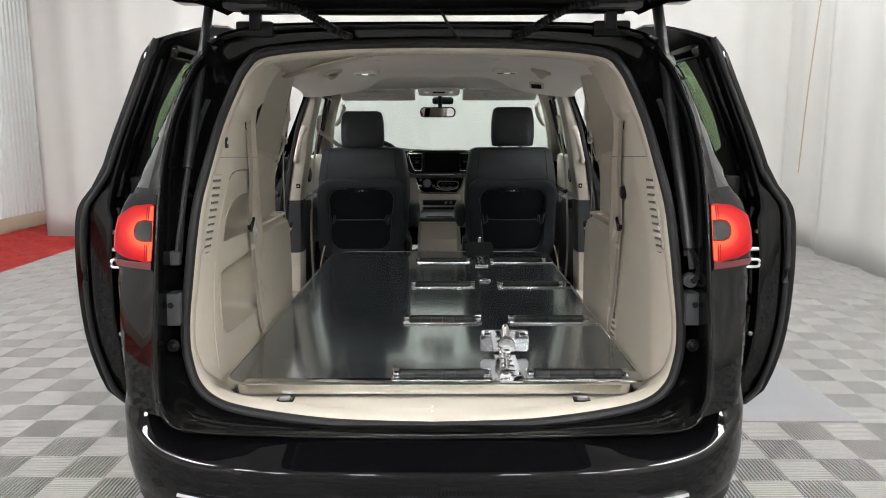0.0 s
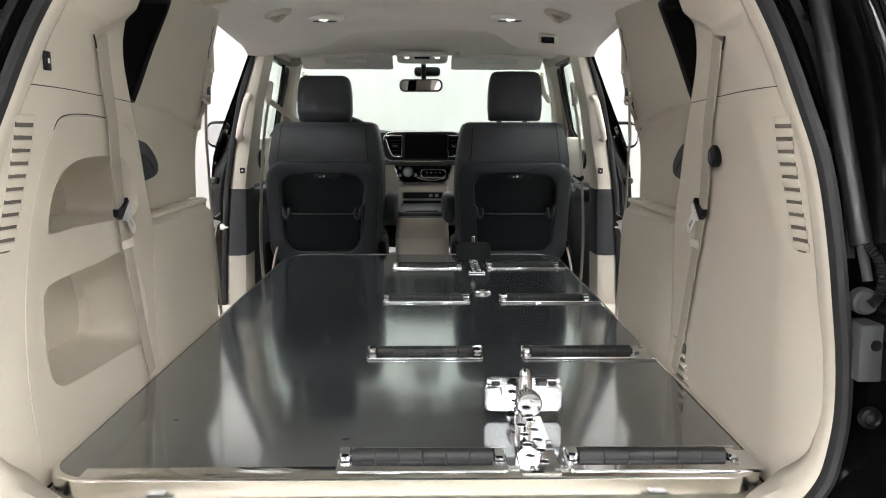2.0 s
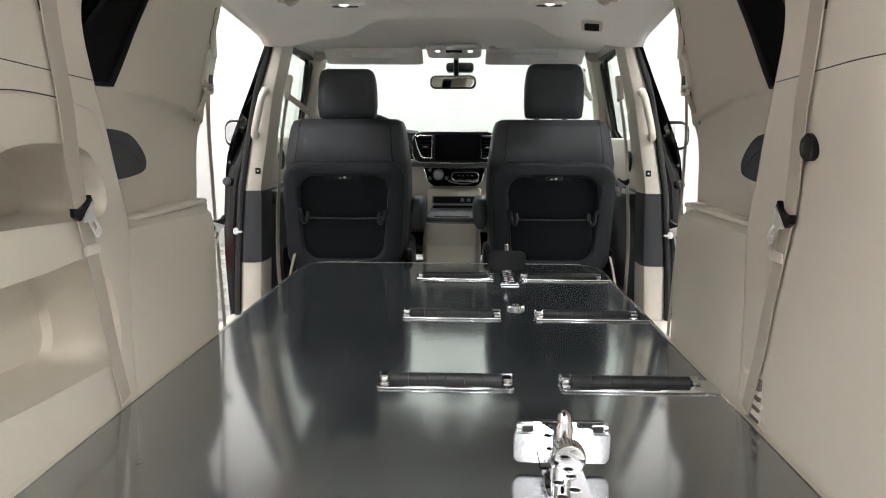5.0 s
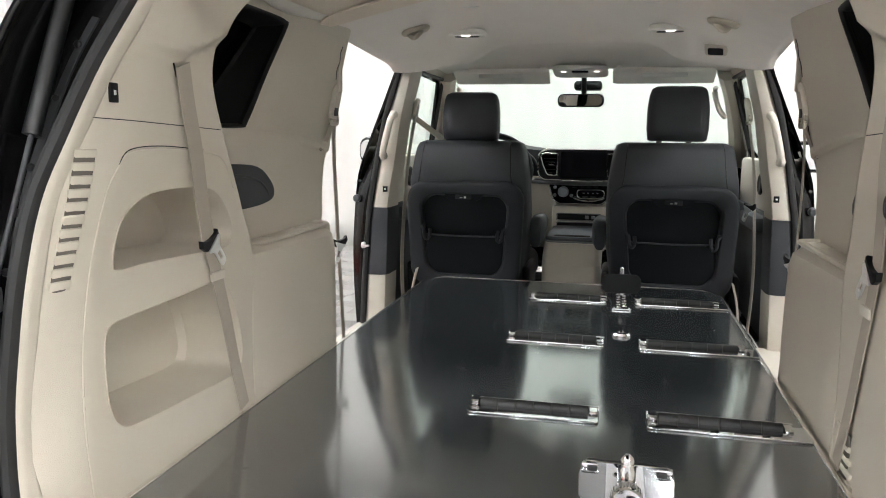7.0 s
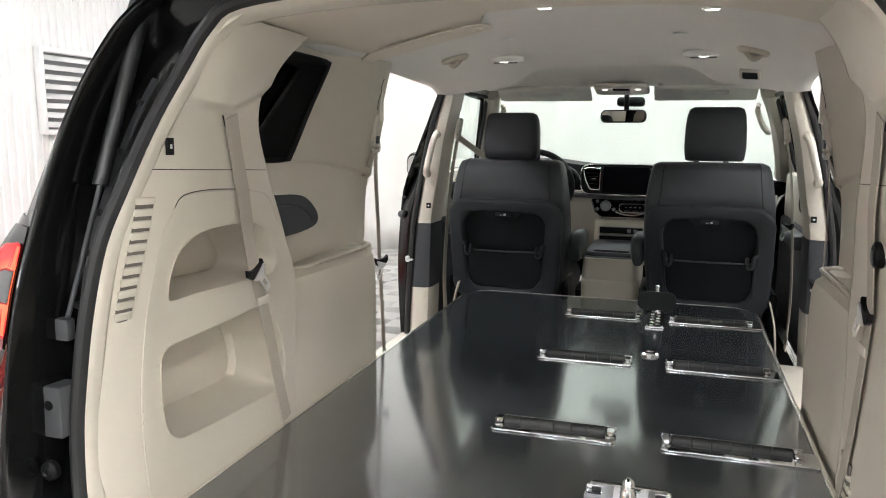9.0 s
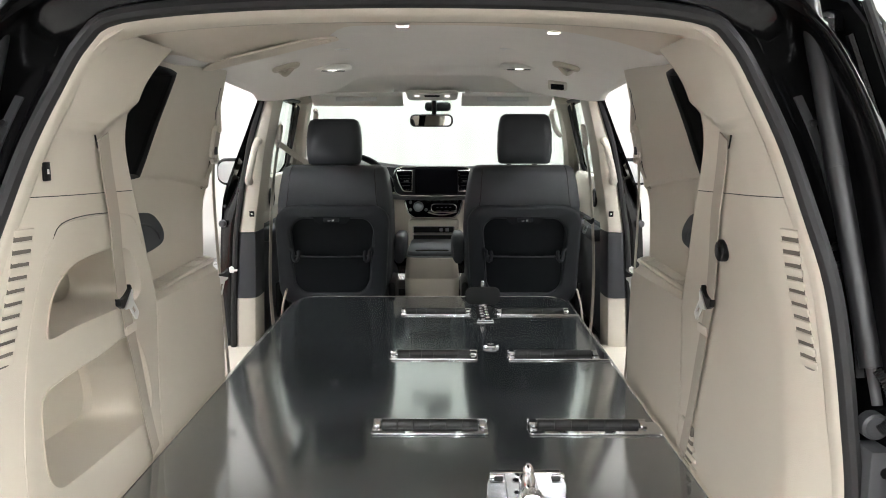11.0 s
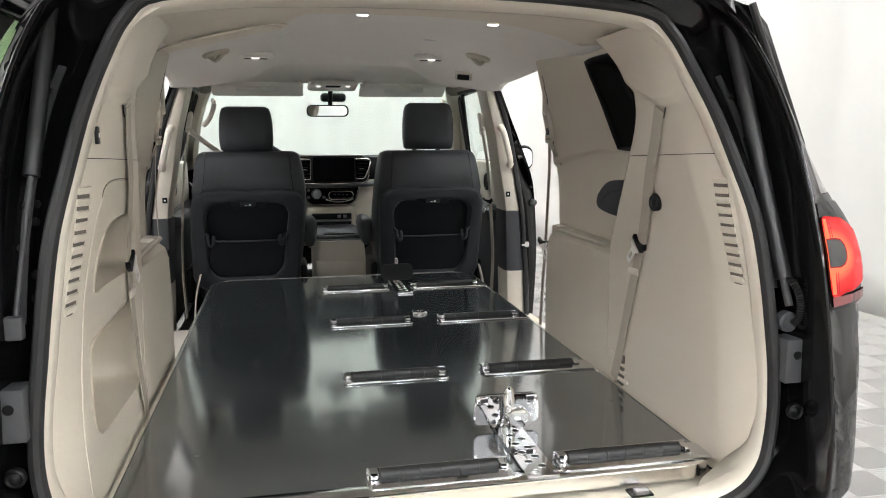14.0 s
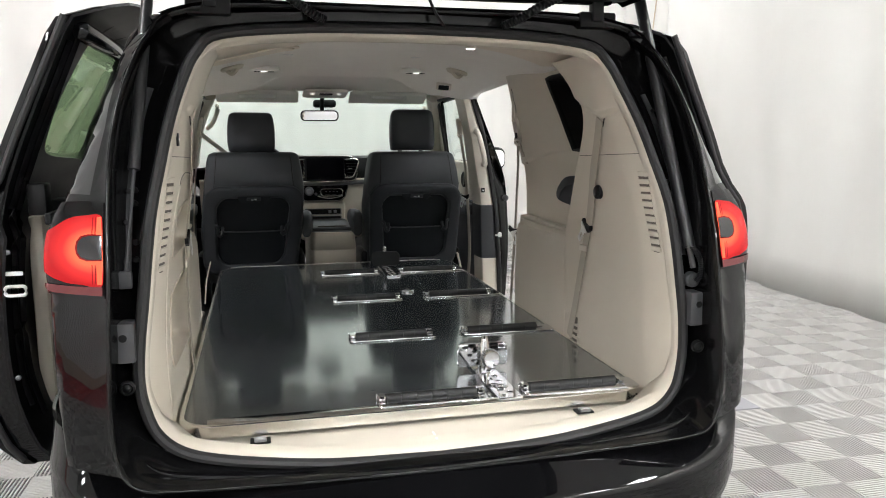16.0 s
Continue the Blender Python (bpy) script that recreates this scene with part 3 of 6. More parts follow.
# the painted channel round the tailgate opening
bm = bmesh.new()
r0 = open_ring(0.024, 0.012)
body_edge = [(x, body_y(z), z) for x, z in BODY]
deep = lambda z: max(.15, min(1.0, (z - .60) / .15)) * (1 - .75 * max(0.0, min(1.0, (z - 1.55) / .1)))
mid = lambda t, dy: [(lerp(a[0], b[0], t), lerp(a[1], b[1], t) + dy * deep(a[2]), lerp(a[2], b[2], t)) for a, b in zip(r0, body_edge)]
loft(bm, [r0, mid(.08, .05), mid(.2, .085), mid(.55, .10), mid(.80, .10), mid(.9, .07), mid(.94, .008), mid(.97, .0), body_edge])
part("tailgate_channel", tidy(bm), JAMB, van, "black painted channel round the tailgate opening", solid=0.006, offset=-1)

part("outer_rib", tube(bmesh.new(), mid(.96, -.002), .004, 8, closed=True), PAINT, van)
part("inner_rib", tube(bmesh.new(), mid(.17, .072), .005, 8, closed=True), JAMB, van)
part("gutter_line", tube(bmesh.new(), mid(.42, .09), .003, 6, closed=True), PAINT, van)
part("gutter_line", tube(bmesh.new(), mid(.80, .088), .003, 6, closed=True), PAINT, van)
lowest = [p for p in mid(.50, -.006) if p[2] < .655]
lowest.sort(key=lambda p: p[0])
part("sill_step", tube(bmesh.new(), lowest, lambda i: .010 * min(1.0, .15 + i / 6, .15 + (len(lowest) - 1 - i) / 6), 10), PAINT, van, "rounded painted step under the opening")
for s in (1, -1):
    strip = [(s * lerp(a[0], b[0], .62), lerp(a[1], b[1], .62) + .088, a[2]) for a, b in zip(r0, body_edge) if a[0] > 0 and 1.05 < a[2] < 1.50]
    plate = part("jamb_plate", ribbon(bmesh.new(), strip, (1, 0, 0), .022, .004), BRACKET, van, "dark metal strip in the channel")
    for z in (1.09, 1.18, 1.25, 1.36, 1.45):
        p = min(strip, key=lambda q: abs(q[2] - z))
        part("bolt", turned(bmesh.new(), (p[0], p[1] - .002, z), (0, -1, 0), [(0, .007), (.005, .007), (.007, .004)], 8), STRUT, plate)
bm = bmesh.new()
prof = [(.001, .014), (-.001, -.006), (.004, -.016), (.012, -.020), (.021, -.016), (.027, -.003), (.026, .016)]
loft(bm, [open_ring(o, d) for o, d in prof])
part("tailgate_seal", tidy(bm), RUBBER, van, "dark rubber weather strip round the opening")


# bumper: one section swept round the back corner
def plan(t):
    """Plan of the bumper for t from -1 to 1."""
    a = t * math.pi / 2
    n = 2 / 3.3
    return 0.966 * math.copysign(abs(math.sin(a)) ** n, t), 2.62 - 0.68 * abs(math.cos(a)) ** n


def bumper(section, mat, name, label="", t0=1.0, cnt=128):
    bm = bmesh.new()
    rings = []
    for o, z in section:
        ring = []
        for t in arc(cnt, -t0, t0):
            x, y = plan(t)
            rise = .075 * max(0.0, min(1.0, (abs(t) - .30) / .38)) ** 2 * max(0.0, min(1.0, (z - .42) / .08)) * (1.5 if z > .595 else 1.15 if z > .57 else 1)
            tuck = o * (1 - .9 * max(0.0, min(1.0, (abs(t) - .42) / .22)) ** 2 * (z > .5))
            ring.append((x * (1 - tuck / 0.962), y + tuck * (1 - abs(t) ** 6), z + rise))
        rings.append(ring)
    loft(bm, rings, closed=False)
    return part(name, tidy(bm), mat, van, label)


bumper([(.20, .598), (.13, .600), (.105, .592), (.09, .578), (.055, .558), (.015, .533), (.008, .528), (.003, .522), (.001, .514), (0, .508), (0, .48), (.0, .44), (.008, .40), (.012, .385)], PAINT, "rear_bumper", "glossy black rear bumper")
bumper([(.012, .386), (.03, .37), (.02, .34), (.05, .27), (.12, .24)], BLACKP, "bumper_skirt", "dull black lower bumper", t0=0.97)
bumper([(-.002, .440), (-.008, .438), (-.011, .430), (-.001, .422)], CHROME, "bumper_trim", "thin bright chrome strip", t0=0.385)

def round_loop(pts, n=5):
    return [(p.x, p.y) for p in spline([(a, b, 0) for a, b in pts], n, closed=True)]


# the back corners: tail lamps on the skin
def lamp_shape(s, outline, lift):
    """A patch on the back corner: outline in distance round the corner and height."""
    bm = panel(outline, [], lambda d, z: 0, arc(44, .004, .176), arc(12, 1.045, 1.225), s)
    for v in bm.verts:
        a, z = v.co.y, v.co.z
        y = body_y(z) + (.075 * (1 - (1 - min(max(a, 0.0) / .1, .9975)) ** (1 / 1.45)) if a < .1 else a - .0262)
        slope = (skin_x(y + .004, z) - skin_x(max(y - .004, body_y(z)), z)) / .008
        l = math.hypot(1, slope)
        rise = lift + .010 * max(0.0, 1 - ((z - 1.13) / .105) ** 2) * min(1.0, a / .06)
        v.co = Vector((s * (skin_x(y, z) + rise / l), y - rise * slope / l, z))
    return bm


for s in (1, -1):
    shell = [(0, 1.236), (.05, 1.237), (.09, 1.234), (.13, 1.222), (.165, 1.19), (.18, 1.14), (.172, 1.09), (.15, 1.056), (.115, 1.040), (.06, 1.034), (0, 1.034)]
    lamp = part("tail_lamp", lamp_shape(s, shell, .003), PAINT, van, "lit red tail lamp in a C shape in a black housing")
    ring = round_loop([(.001, 1.205), (.04, 1.207), (.065, 1.202), (.085, 1.188), (.108, 1.160), (.118, 1.128), (.108, 1.096), (.092, 1.077), (.07, 1.067), (.04, 1.063), (.001, 1.063), (.0005, 1.14)], 6)
    part("red_lens", lamp_shape(s, ring, .0062), REDGLOW, lamp, "red lens with a painted glow falloff from its inner edge")
    part("bright_end", lamp_shape(s, [(.001, 1.168), (.011, 1.168), (.011, 1.205), (.001, 1.205)], .0076), REDHOT, lamp)
    part("bright_end", lamp_shape(s, [(.001, 1.064), (.011, 1.064), (.011, 1.106), (.001, 1.106)], .0076), REDHOT, lamp)
    for d in (.0125, .018):
        part("lens_rib", lamp_shape(s, [(d, 1.065), (d + .0018, 1.065), (d + .0018, 1.105), (d, 1.105)], .0076), REDLENS, lamp)
        part("lens_rib", lamp_shape(s, [(d, 1.169), (d + .0018, 1.169), (d + .0018, 1.204), (d, 1.204)], .0076), REDLENS, lamp)
    part("insert_edge", lamp_shape(s, [(0, 1.114), (.028, 1.113), (.040, 1.118), (.046, 1.128), (.048, 1.141), (.046, 1.155), (.039, 1.165), (.026, 1.169), (0, 1.169)], .0076), REDLENS, lamp)
    part("inner_reflector", lamp_shape(s, [(0, 1.117), (.026, 1.116), (.037, 1.121), (.0425, 1.130), (.044, 1.141), (.0425, 1.153), (.036, 1.162), (.024, 1.166), (0, 1.166)], .0086), LAMPGREY, lamp, "dark grey insert inside the C")
    part("reverse_lens", lamp_shape(s, [(.001, 1.040), (.09, 1.043), (.115, 1.053), (.10, 1.061), (.05, 1.059), (.001, 1.059)], .0068), CLEARLENS, lamp, "pale clear strip at the foot")

# front of the body: bonnet, screen, underbody and wheels
def bonnet(u, v):
    y = lerp(5.9, 6.98, v)
    a = u * 2 - 1
    return (a * (skin_x(y, 1.0) - 0.03), y - 0.10 * abs(a) ** 3 * v, lerp(1.18, 1.0, v) - 0.05 * abs(a) ** 4 - 0.14 * v ** 6)


part("bonnet", grid(bmesh.new(), 16, 12, bonnet), PAINT, van, solid=0.02)
part("front_bumper", tidy(loft(bmesh.new(), [[(x, 6.98 + .12 * (1 - (x / .95) ** 2) + dy, z) for x in arc(17, -.93, .93)] for z, dy in ((.87, -.02), (.75, .02), (.5, .05), (.3, 0))], closed=False)), PAINT, van, solid=0.02)
part("underbody", rbox((0, 4.5, .27), (1.7, 4.7, .06), .01), BLACKP, van)


def screen_pt(u, v):
    a = u * 2 - 1
    return (a * lerp(.86, .66, v), lerp(6.14, 5.22, v) - 0.16 * a * a * (1 - .5 * v), lerp(1.17, 1.675, v) - .02 * a * a)


ob = part("windscreen", grid(bmesh.new(), 12, 8, screen_pt), GLASS, van, "clear windscreen with a faint green tint")
ob.visible_shadow = False


def wheel(x, y, s):
    bm = turned(bmesh.new(), (x - s * .11, y, .345), (s, 0, 0), [(0, .23), (.005, .32), (.03, .345), (.11, .348), (.19, .345), (.215, .32), (.22, .235)], 40)
    w = part("wheel", bm, TYRE, van, "black tyre on an alloy rim")
    bm = turned(bmesh.new(), (x + s * .06, y, .345), (s, 0, 0), [(0, .23), (.045, .232), (.05, .215), (.03, .20), (.03, .06), (.05, .05), (.052, .01)], 30)
    part("rim", bm, STEEL, w)
    for k in range(5):
        a = k * 2 * math.pi / 5
        part("spoke", rbox((x + s * .10, y + .13 * math.cos(a), .345 + .13 * math.sin(a)), (.03, .19, .045), .008, m=Euler((a, 0, 0)).to_matrix().to_4x4()), STEEL, w)


for s in (1, -1):
    wheel(s * .855, REAR_WHEEL, s)
    wheel(s * .855, FRONT_WHEEL, s)

# ---- inside of the van: linings that belong to the body ----
def settle(ring):
    """Lets the sill part of a ring come down to the flat load floor."""
    return [(x, y, lerp(z, .6206, max(0.0, min(1.0, (.63 - abs(x)) / .06)) if z < .8 else 0)) for x, y, z in ring]


def lip():
    bm = bmesh.new()

    def inset(t, dy):
        out = []
        for i, (x, z) in enumerate(OPEN):
            nx, nz = outward(OPEN, i)
            k = nx * nx if z > .62 else 0
            o = t * (k * .0035 + (1 - k) * .012)
            out.append((x - nx * o, seal_y(z) + dy * (1 + 1.2 * (1 - k)), z - nz * o))
        return out
    low = lambda ring: [(x, y + .045 * max(0.0, min(1.0, (.74 - z) / .1)) * (abs(x) > .5), z) for x, y, z in ring]
    loft(bm, [inset(-.3, .006), inset(0, 0), inset(.35, .003), inset(.7, .010), inset(.9, .016), settle(inset(1.0, .022)), [(x, y, z - .012 * (abs(x) < .58 and z < .8)) for x, y, z in low(settle(inset(1.0, .027)))]])
    return tidy(bm)


part("opening_trim", lip(), BEIGE, van, "pale beige trim lip round the tailgate opening", solid=0.004)

part("cargo_floor", tidy(loft(bmesh.new(), [[(x, y + (max(0.0, seal_y(interp(abs(x), OPEN_X[:7], OPEN_Z[:7])) - 2.10) if y < 2.3 else 0), z + (interp(abs(x), OPEN_X[:7], OPEN_Z[:7]) - .607 if y < 2.13 else 0)) for x in (arc(25, -.50, .50) if y < 2.13 else arc(25, -.56, .56) if y < 2.16 else arc(25, -.645, .645))] for y, z in ((2.11, .604), (2.125, .614), (2.145, .6192), (2.2, .6205), (3.52, .6205), (3.53, .40), (5.6, .40))], closed=False)), BEIGE, van, "beige load sill and floor", solid=0.012)
part("front_carpet", rbox((0, 4.75, .412), (1.62, 2.3, .02)), CARPET, van, "dark carpet")


def liner(u, v):
    """Headliner: shallow dome, with bulges beside the front step."""
    y = interp(v, (0, .1, .3, .45, .55, .62, .70, .74, .78, .82, 1), (2.42, 2.6, 3.1, 3.7, 4.10, 4.28, 4.40, 4.44, 4.47, 4.55, 5.24))
    a = u * 2 - 1
    x = a * liner_half(y)
    return (x, y, liner_height(x, y))


def liner_half(y):
    return interp(y, (2.4, 2.7, 3.0, 3.5, 4.5, 5.3), (.535, .575, .64, .675, .77, .70))


def liner_height(x, y):
    zc = interp(y, (2.4, 2.6, 3.0, 3.6, 4.36, 4.5, 5.25), (1.656, 1.686, 1.712, 1.724, 1.716, 1.706, 1.652))
    ze = interp(y, (2.4, 2.7, 3.5, 4.3, 4.45, 4.52, 5.25), (1.622, 1.612, 1.612, 1.600, 1.605, 1.64, 1.630))
    b = min(1.0, abs(x) / liner_half(y))
    k = b ** 3.2
    z = zc - (zc - ze) * k
    fall = 1.0 if y < 4.445 else max(0.0, 1 - (y - 4.445) / .03)
    step = 1 / (1 + math.exp(-(abs(x) - .37) / .022))
    lobe = step * (1 - b ** 8) * math.exp(-((min(y, 4.42) - 4.42) / .30) ** 2)
    roll = math.exp(-((min(y, 4.44) - 4.44) / .09) ** 2)
    return z - (.070 * lobe + .028 * roll * (1 - .5 * lobe)) * fall


part("headliner", grid(bmesh.new(), 44, 90, liner), LINER, van, "pale cloth headliner", solid=0.008, offset=1)


# side trim behind and over the rear wheels
TRIM_FRONT = [(2.865, .60), (2.87, .85), (2.862, 1.03), (2.785, 1.15), (2.70, 1.26), (2.663, 1.32), (2.625, 1.40), (2.618, 1.46), (2.638, 1.52), (2.675, 1.565), (2.705, 1.592), (2.725, 1.610)]


POCKETS = [round_loop([(2.352, 1.085), (2.362, 1.155), (2.42, 1.195), (2.535, 1.203), (2.648, 1.19), (2.72, 1.14), (2.752, 1.09), (2.73, 1.064), (2.66, 1.064), (2.45, 1.073), (2.37, 1.073)]),
           round_loop([(2.332, .94), (2.345, .975), (2.40, .983), (2.55, .985), (2.70, .986), (2.765, .93), (2.80, .85), (2.805, .79), (2.765, .762), (2.60, .768), (2.44, .777), (2.37, .79), (2.34, .84)])]


for s in (1, -1):
    front = [(p.x, p.y) for p in spline([(a, b, 0) for a, b in TRIM_FRONT], 5)]
    outline = [(seal_y(z) + .008, z) for z in arc(20, 1.615, .675)] + [(2.235, .63)] + front
    bm = panel(outline, POCKETS if s < 0 else [], trim_x, arc(46, 2.12, 2.8), arc(30, .62, 1.40) + arc(20, 1.41, 1.63), s)
    trim = thing("quarter_trim", (s * .64, 2.5, .62), "beige moulded side trim with slotted vents behind the rear wheel" + (" and two storage pockets" if s < 0 else ""), "trim panel", "side trims")
    sheet("trim_body", bm, BEIGE, trim, trim_x, s)
    # front return of the trim, which turns outwards round a soft edge
    bm = bmesh.new()
    rings = []
    for dx, dy in ((-.001, -.001), (.004, .008), (.014, .014), (.05, .02), (.14, .02)):
        rings.append([(s * (trim_x(y, z) + dx), y + dy * (1 if z > 1.0 else .4), z) for y, z in front])
    loft(bm, rings, closed=False)
    part("front_return", tidy(bm), BEIGE, trim)
    if s < 0:
        for lp in POCKETS:
            bm = bmesh.new()
            cy, cz = sum(p[0] for p in lp) / len(lp), sum(p[1] for p in lp) / len(lp)
            rings = []
            for dx, k in ((-.002, 1.012), (.003, 1.0), (.012, .985), (.135, .955), (.15, .9)):
                rings.append([(s * (side_x(z) + dx), cy + (y - cy) * k, cz + (z - cz) * k) for y, z in lp])
            loft(bm, rings)
            bm.faces.new([bm.verts.new(p) for p in rings[-1]])
            part("storage_pocket", tidy(bm), BEIGE, trim, "open storage pocket")
    # seam, raised panel line
    seam = [(s * (trim_x(y, z) - .0002), y, z) for y, z in [(lerp(seal_y(1.33) + .012, 2.66, k / 12), lerp(1.330, 1.314, k / 12)) for k in range(13)]]
    part("seam", tube(bmesh.new(), seam, .0009, 6), BLACKP, trim, "dark joint between upper and lower trim")
    if s < 0:
        line = [(2.29, .66), (2.283, .80), (2.282, .92), (2.294, 1.055), (2.320, 1.20), (2.345, 1.25), (2.37, 1.274), (2.46, 1.279), (2.60, 1.27), (2.68, 1.252), (2.74, 1.19)]
        part("raised_line", tube(bmesh.new(), [(s * (trim_x(p.x, p.y) + .0014), p.x, p.y) for p in spline([(a, b, 0) for a, b in line], 5)], .0026, 6), BEIGE, trim)
        # black tube stands in for the shade of a groove, nothing is cut in
        part("groove", tube(bmesh.new(), [(s * trim_x(p.x, p.y), p.x, p.y) for p in spline([(a, b + .0042, 0) for a, b in line[5:9]], 6)], lambda i: .0011 if 1 < i < 18 else .0006, 6), BLACKP, trim, "black line painted for the shaded groove over the raised panel")
    # slotted vent
    vent = part("vent", panel([(2.262 + (v + 0.0) * .21 + u, 1.169 + v) for u, v in rrect(.034, .222, .012, 4)], [], lambda y, z: trim_x(y, z) - .0012, (2.23, 2.25, 2.27), arc(8, 1.07, 1.27), s), SLOTS, trim, "vent backing coloured for the shade in its slots")
    for k in range(11):
        z = 1.069 + k * .0205
        y = 2.262 + (z - 1.169) * .21
        part("slat", rbox((s * (trim_x(y, z) + .000), y, z - .002), (.006, .039, .0178), .003, m=Euler((0, s * radians(-24), s * math.atan(-(trim_x(y + .01, z) - trim_x(y - .01, z)) / .02))).to_matrix().to_4x4()), BEIGE, vent)
    if s < 0:
        sw = part("hatch_switch", rbox((s * (trim_x(2.338, 1.37) - .001), 2.338, 1.37), (.006, .020, .032), .002), BLACKP, trim, "small grey push switch")
        part("icon", rbox((s * (trim_x(2.338, 1.37) - .0045), 2.338, 1.37), (.001, .006, .008), .001), WHITEP, sw)
    else:
        bt = part("power_socket", turned(bmesh.new(), (s * (side_x(1.205) + .004), 2.538, 1.205), (-1, 0, 0), [(0, .022), (.012, .022), (.015, .019), (.0155, .012)], 24), BLACKP, trim, "round black socket cover")
        part("icon", rbox((s * (side_x(1.205) - .0125), 2.538, 1.203), (.002, .010, .016), .001), GREYP, bt)
        part("floor_vent", rbox((s * (side_x(.70) + .0005), 2.778, .700), (.006, .055, .100), .003), SLOTS, trim, "floor vent backing coloured for the shade in its slots")
        for k in range(5):
            z = .655 + k * .022
            part("floor_slot", rbox((s * (side_x(z) + .001), 2.775 + (k - 2) * .012, z), (.012, .078, .0115), .003, m=Euler((0, radians(25), 0)).to_matrix().to_4x4()), BEIGE, trim)

    # inner wall over the wheel box, with the quarter window let in
    wall = thing("inner_wall", (s * .70, 3.2, 1.0), "beige upper side lining with a dark quarter window", "trim panel", "side linings")
    outline = [(2.775, .98), (3.52, .98), (3.565, 1.06), (3.575, 1.25), (3.545, 1.45), (3.555, 1.60), (3.56, 1.69), (2.58, 1.69), (2.58, 1.262), (2.775, 1.255)]
    win = round_loop([(2.62, 1.33), (2.80, 1.322), (2.96, 1.322), (2.992, 1.34), (3.05, 1.46), (3.108, 1.575), (3.095, 1.594), (3.0, 1.60), (2.80, 1.60), (2.64, 1.59)], 4)
    sheet("lining", panel(outline, [win], wall_x, arc(16, 2.6, 3.45) + [3.49, 3.51, 3.53, 3.55], arc(12, 1.0, 1.22) + arc(24, 1.23, 1.345) + arc(10, 1.37, 1.66), s), BEIGE, wall, wall_x, s)
    bm = bmesh.new()
    loft(bm, [[(s * (wall_x(y, z) + dx), y + (y - 2.85) * k, z + (z - 1.45) * k) for y, z in win] for dx, k in ((.004, .012), (-.003, .006), (-.002, -.02), (.004, -.055), (.014, -.065))])
    part("window_return", tidy(bm), BLACKP, wall, "black edge round the quarter window")
    bm = bmesh.new()
    loft(bm, [[(s * lerp(wall_x(y, z), skin_x(y, z) - .016, q), y + (y - 2.85) * k, z + (z - 1.45) * k) for y, z in win] for q, k in ((.10, -.062), (.5, -.072), (.9, -.082), (1.0, -.12))])
    part("window_reveal", tidy(bm), DASHP, wall, "dark grey reveal behind the window edge")
    edge = [(3.52, .98), (3.565, 1.06), (3.575, 1.25), (3.545, 1.45), (3.555, 1.60), (3.56, 1.66)]
    edge = [(p.x, p.y) for p in spline([(a, b, 0) for a, b in edge], 5)]
    bm = bmesh.new()
    loft(bm, [[(s * (wall_x(y, z) + dx), y + dy, z) for y, z in edge] for dx, dy in ((0, 0), (.009, .010), (.024, .018), (.06, .022), (.15, .03))], closed=False)
    part("pillar_edge", tidy(bm), BEIGE, wall)
    crease = [(s * (wall_x(y, z) + .0012), y, z) for y, z in [(p.x, p.y) for p in spline([(2.72, 1.325, 0), (3.0, 1.318, 0), (3.2, 1.302, 0), (3.4, 1.275, 0), (3.57, 1.243, 0)], 5)]]
    part("seam", tube(bmesh.new(), crease, .002, 6), BEIGE, wall)
    part("belt_slit", ribbon(bmesh.new(), [(s * (wall_x(y, z) - .0006), y, z) for y, z in ((3.512, 1.345), (3.508, 1.30), (3.503, 1.255))], (0, 1, 0), .007, .002), BLACKP, wall, "dark slit where the belt enters")
    part("height_slit", ribbon(bmesh.new(), spline([(s * (wall_x(y, z) - .0006), y, z) for y, z in ((3.500, 1.575), (3.492, 1.555), (3.500, 1.53), (3.490, 1.505), (3.498, 1.475))], 4), (0, 1, 0), .003, .0016), GREYP, wall, "thin wavy slit over the belt guide")
    spk = round_loop([(2.80, 1.235), (2.93, 1.233), (3.07, 1.222), (3.15, 1.185), (3.18, 1.15), (3.15, 1.125), (3.0, 1.115), (2.80, 1.125)], 4)
    part("grab_recess", slab(bmesh.new(), spk, lambda u, v, d: (s * (upper_x(v) + .004 - d), u, v), .010, .003), GREYP, wall, "dark grey oval cover")

    fold = [(s * (upper_x(z) - .0062), y, z) for y, z in [(p.x, p.y) for p in spline([(2.83, 1.200, 0), (2.95, 1.204, 0), (3.06, 1.190, 0), (3.12, 1.165, 0), (3.145, 1.140, 0)], 5)]]
    part("cover_fold", tube(bmesh.new(), fold, lambda i: .0035 * min(1.0, .3 + i / 5, .3 + (20 - i) / 5), 8), GREYP, wall, "soft fold across the cover")

    # wheel box below it
    hb = thing("wheel_box", (s * .70, 3.2, .62), "beige wheel housing cover with a cup holder on top", "trim panel", "wheel boxes")
    secs = []
    for y, inset in ((2.862, .004), (2.872, 0), (3.0, 0), (3.2, .0), (3.40, .002), (3.455, .008), (3.485, .022), (3.50, .045), (3.505, .08)):
        zt = interp(y, (2.86, 3.0, 3.2, 3.5), (1.035, 1.03, 1.025, 1.015))
        inner = .655 + inset
        secs.append([(s * x, y, z) for x, z in ((inner, .42), (inner, .62), (inner - .002, .75), (inner, .9), (inner + .002, zt - .05), (inner + .010, zt - .018), (inner + .028, zt - .004), (inner + .05, zt), (.80, zt + .006))])
    bm = loft(bmesh.new(), secs, closed=False)
    part("box_body", tidy(bm), BEIGE, hb, solid=0.005)
    part("front_face", rbox((s * .86, 3.53, .70), (.30, .05, .66), .02), BEIGE_LIGHT, hb, "pale rear jamb of the door opening")
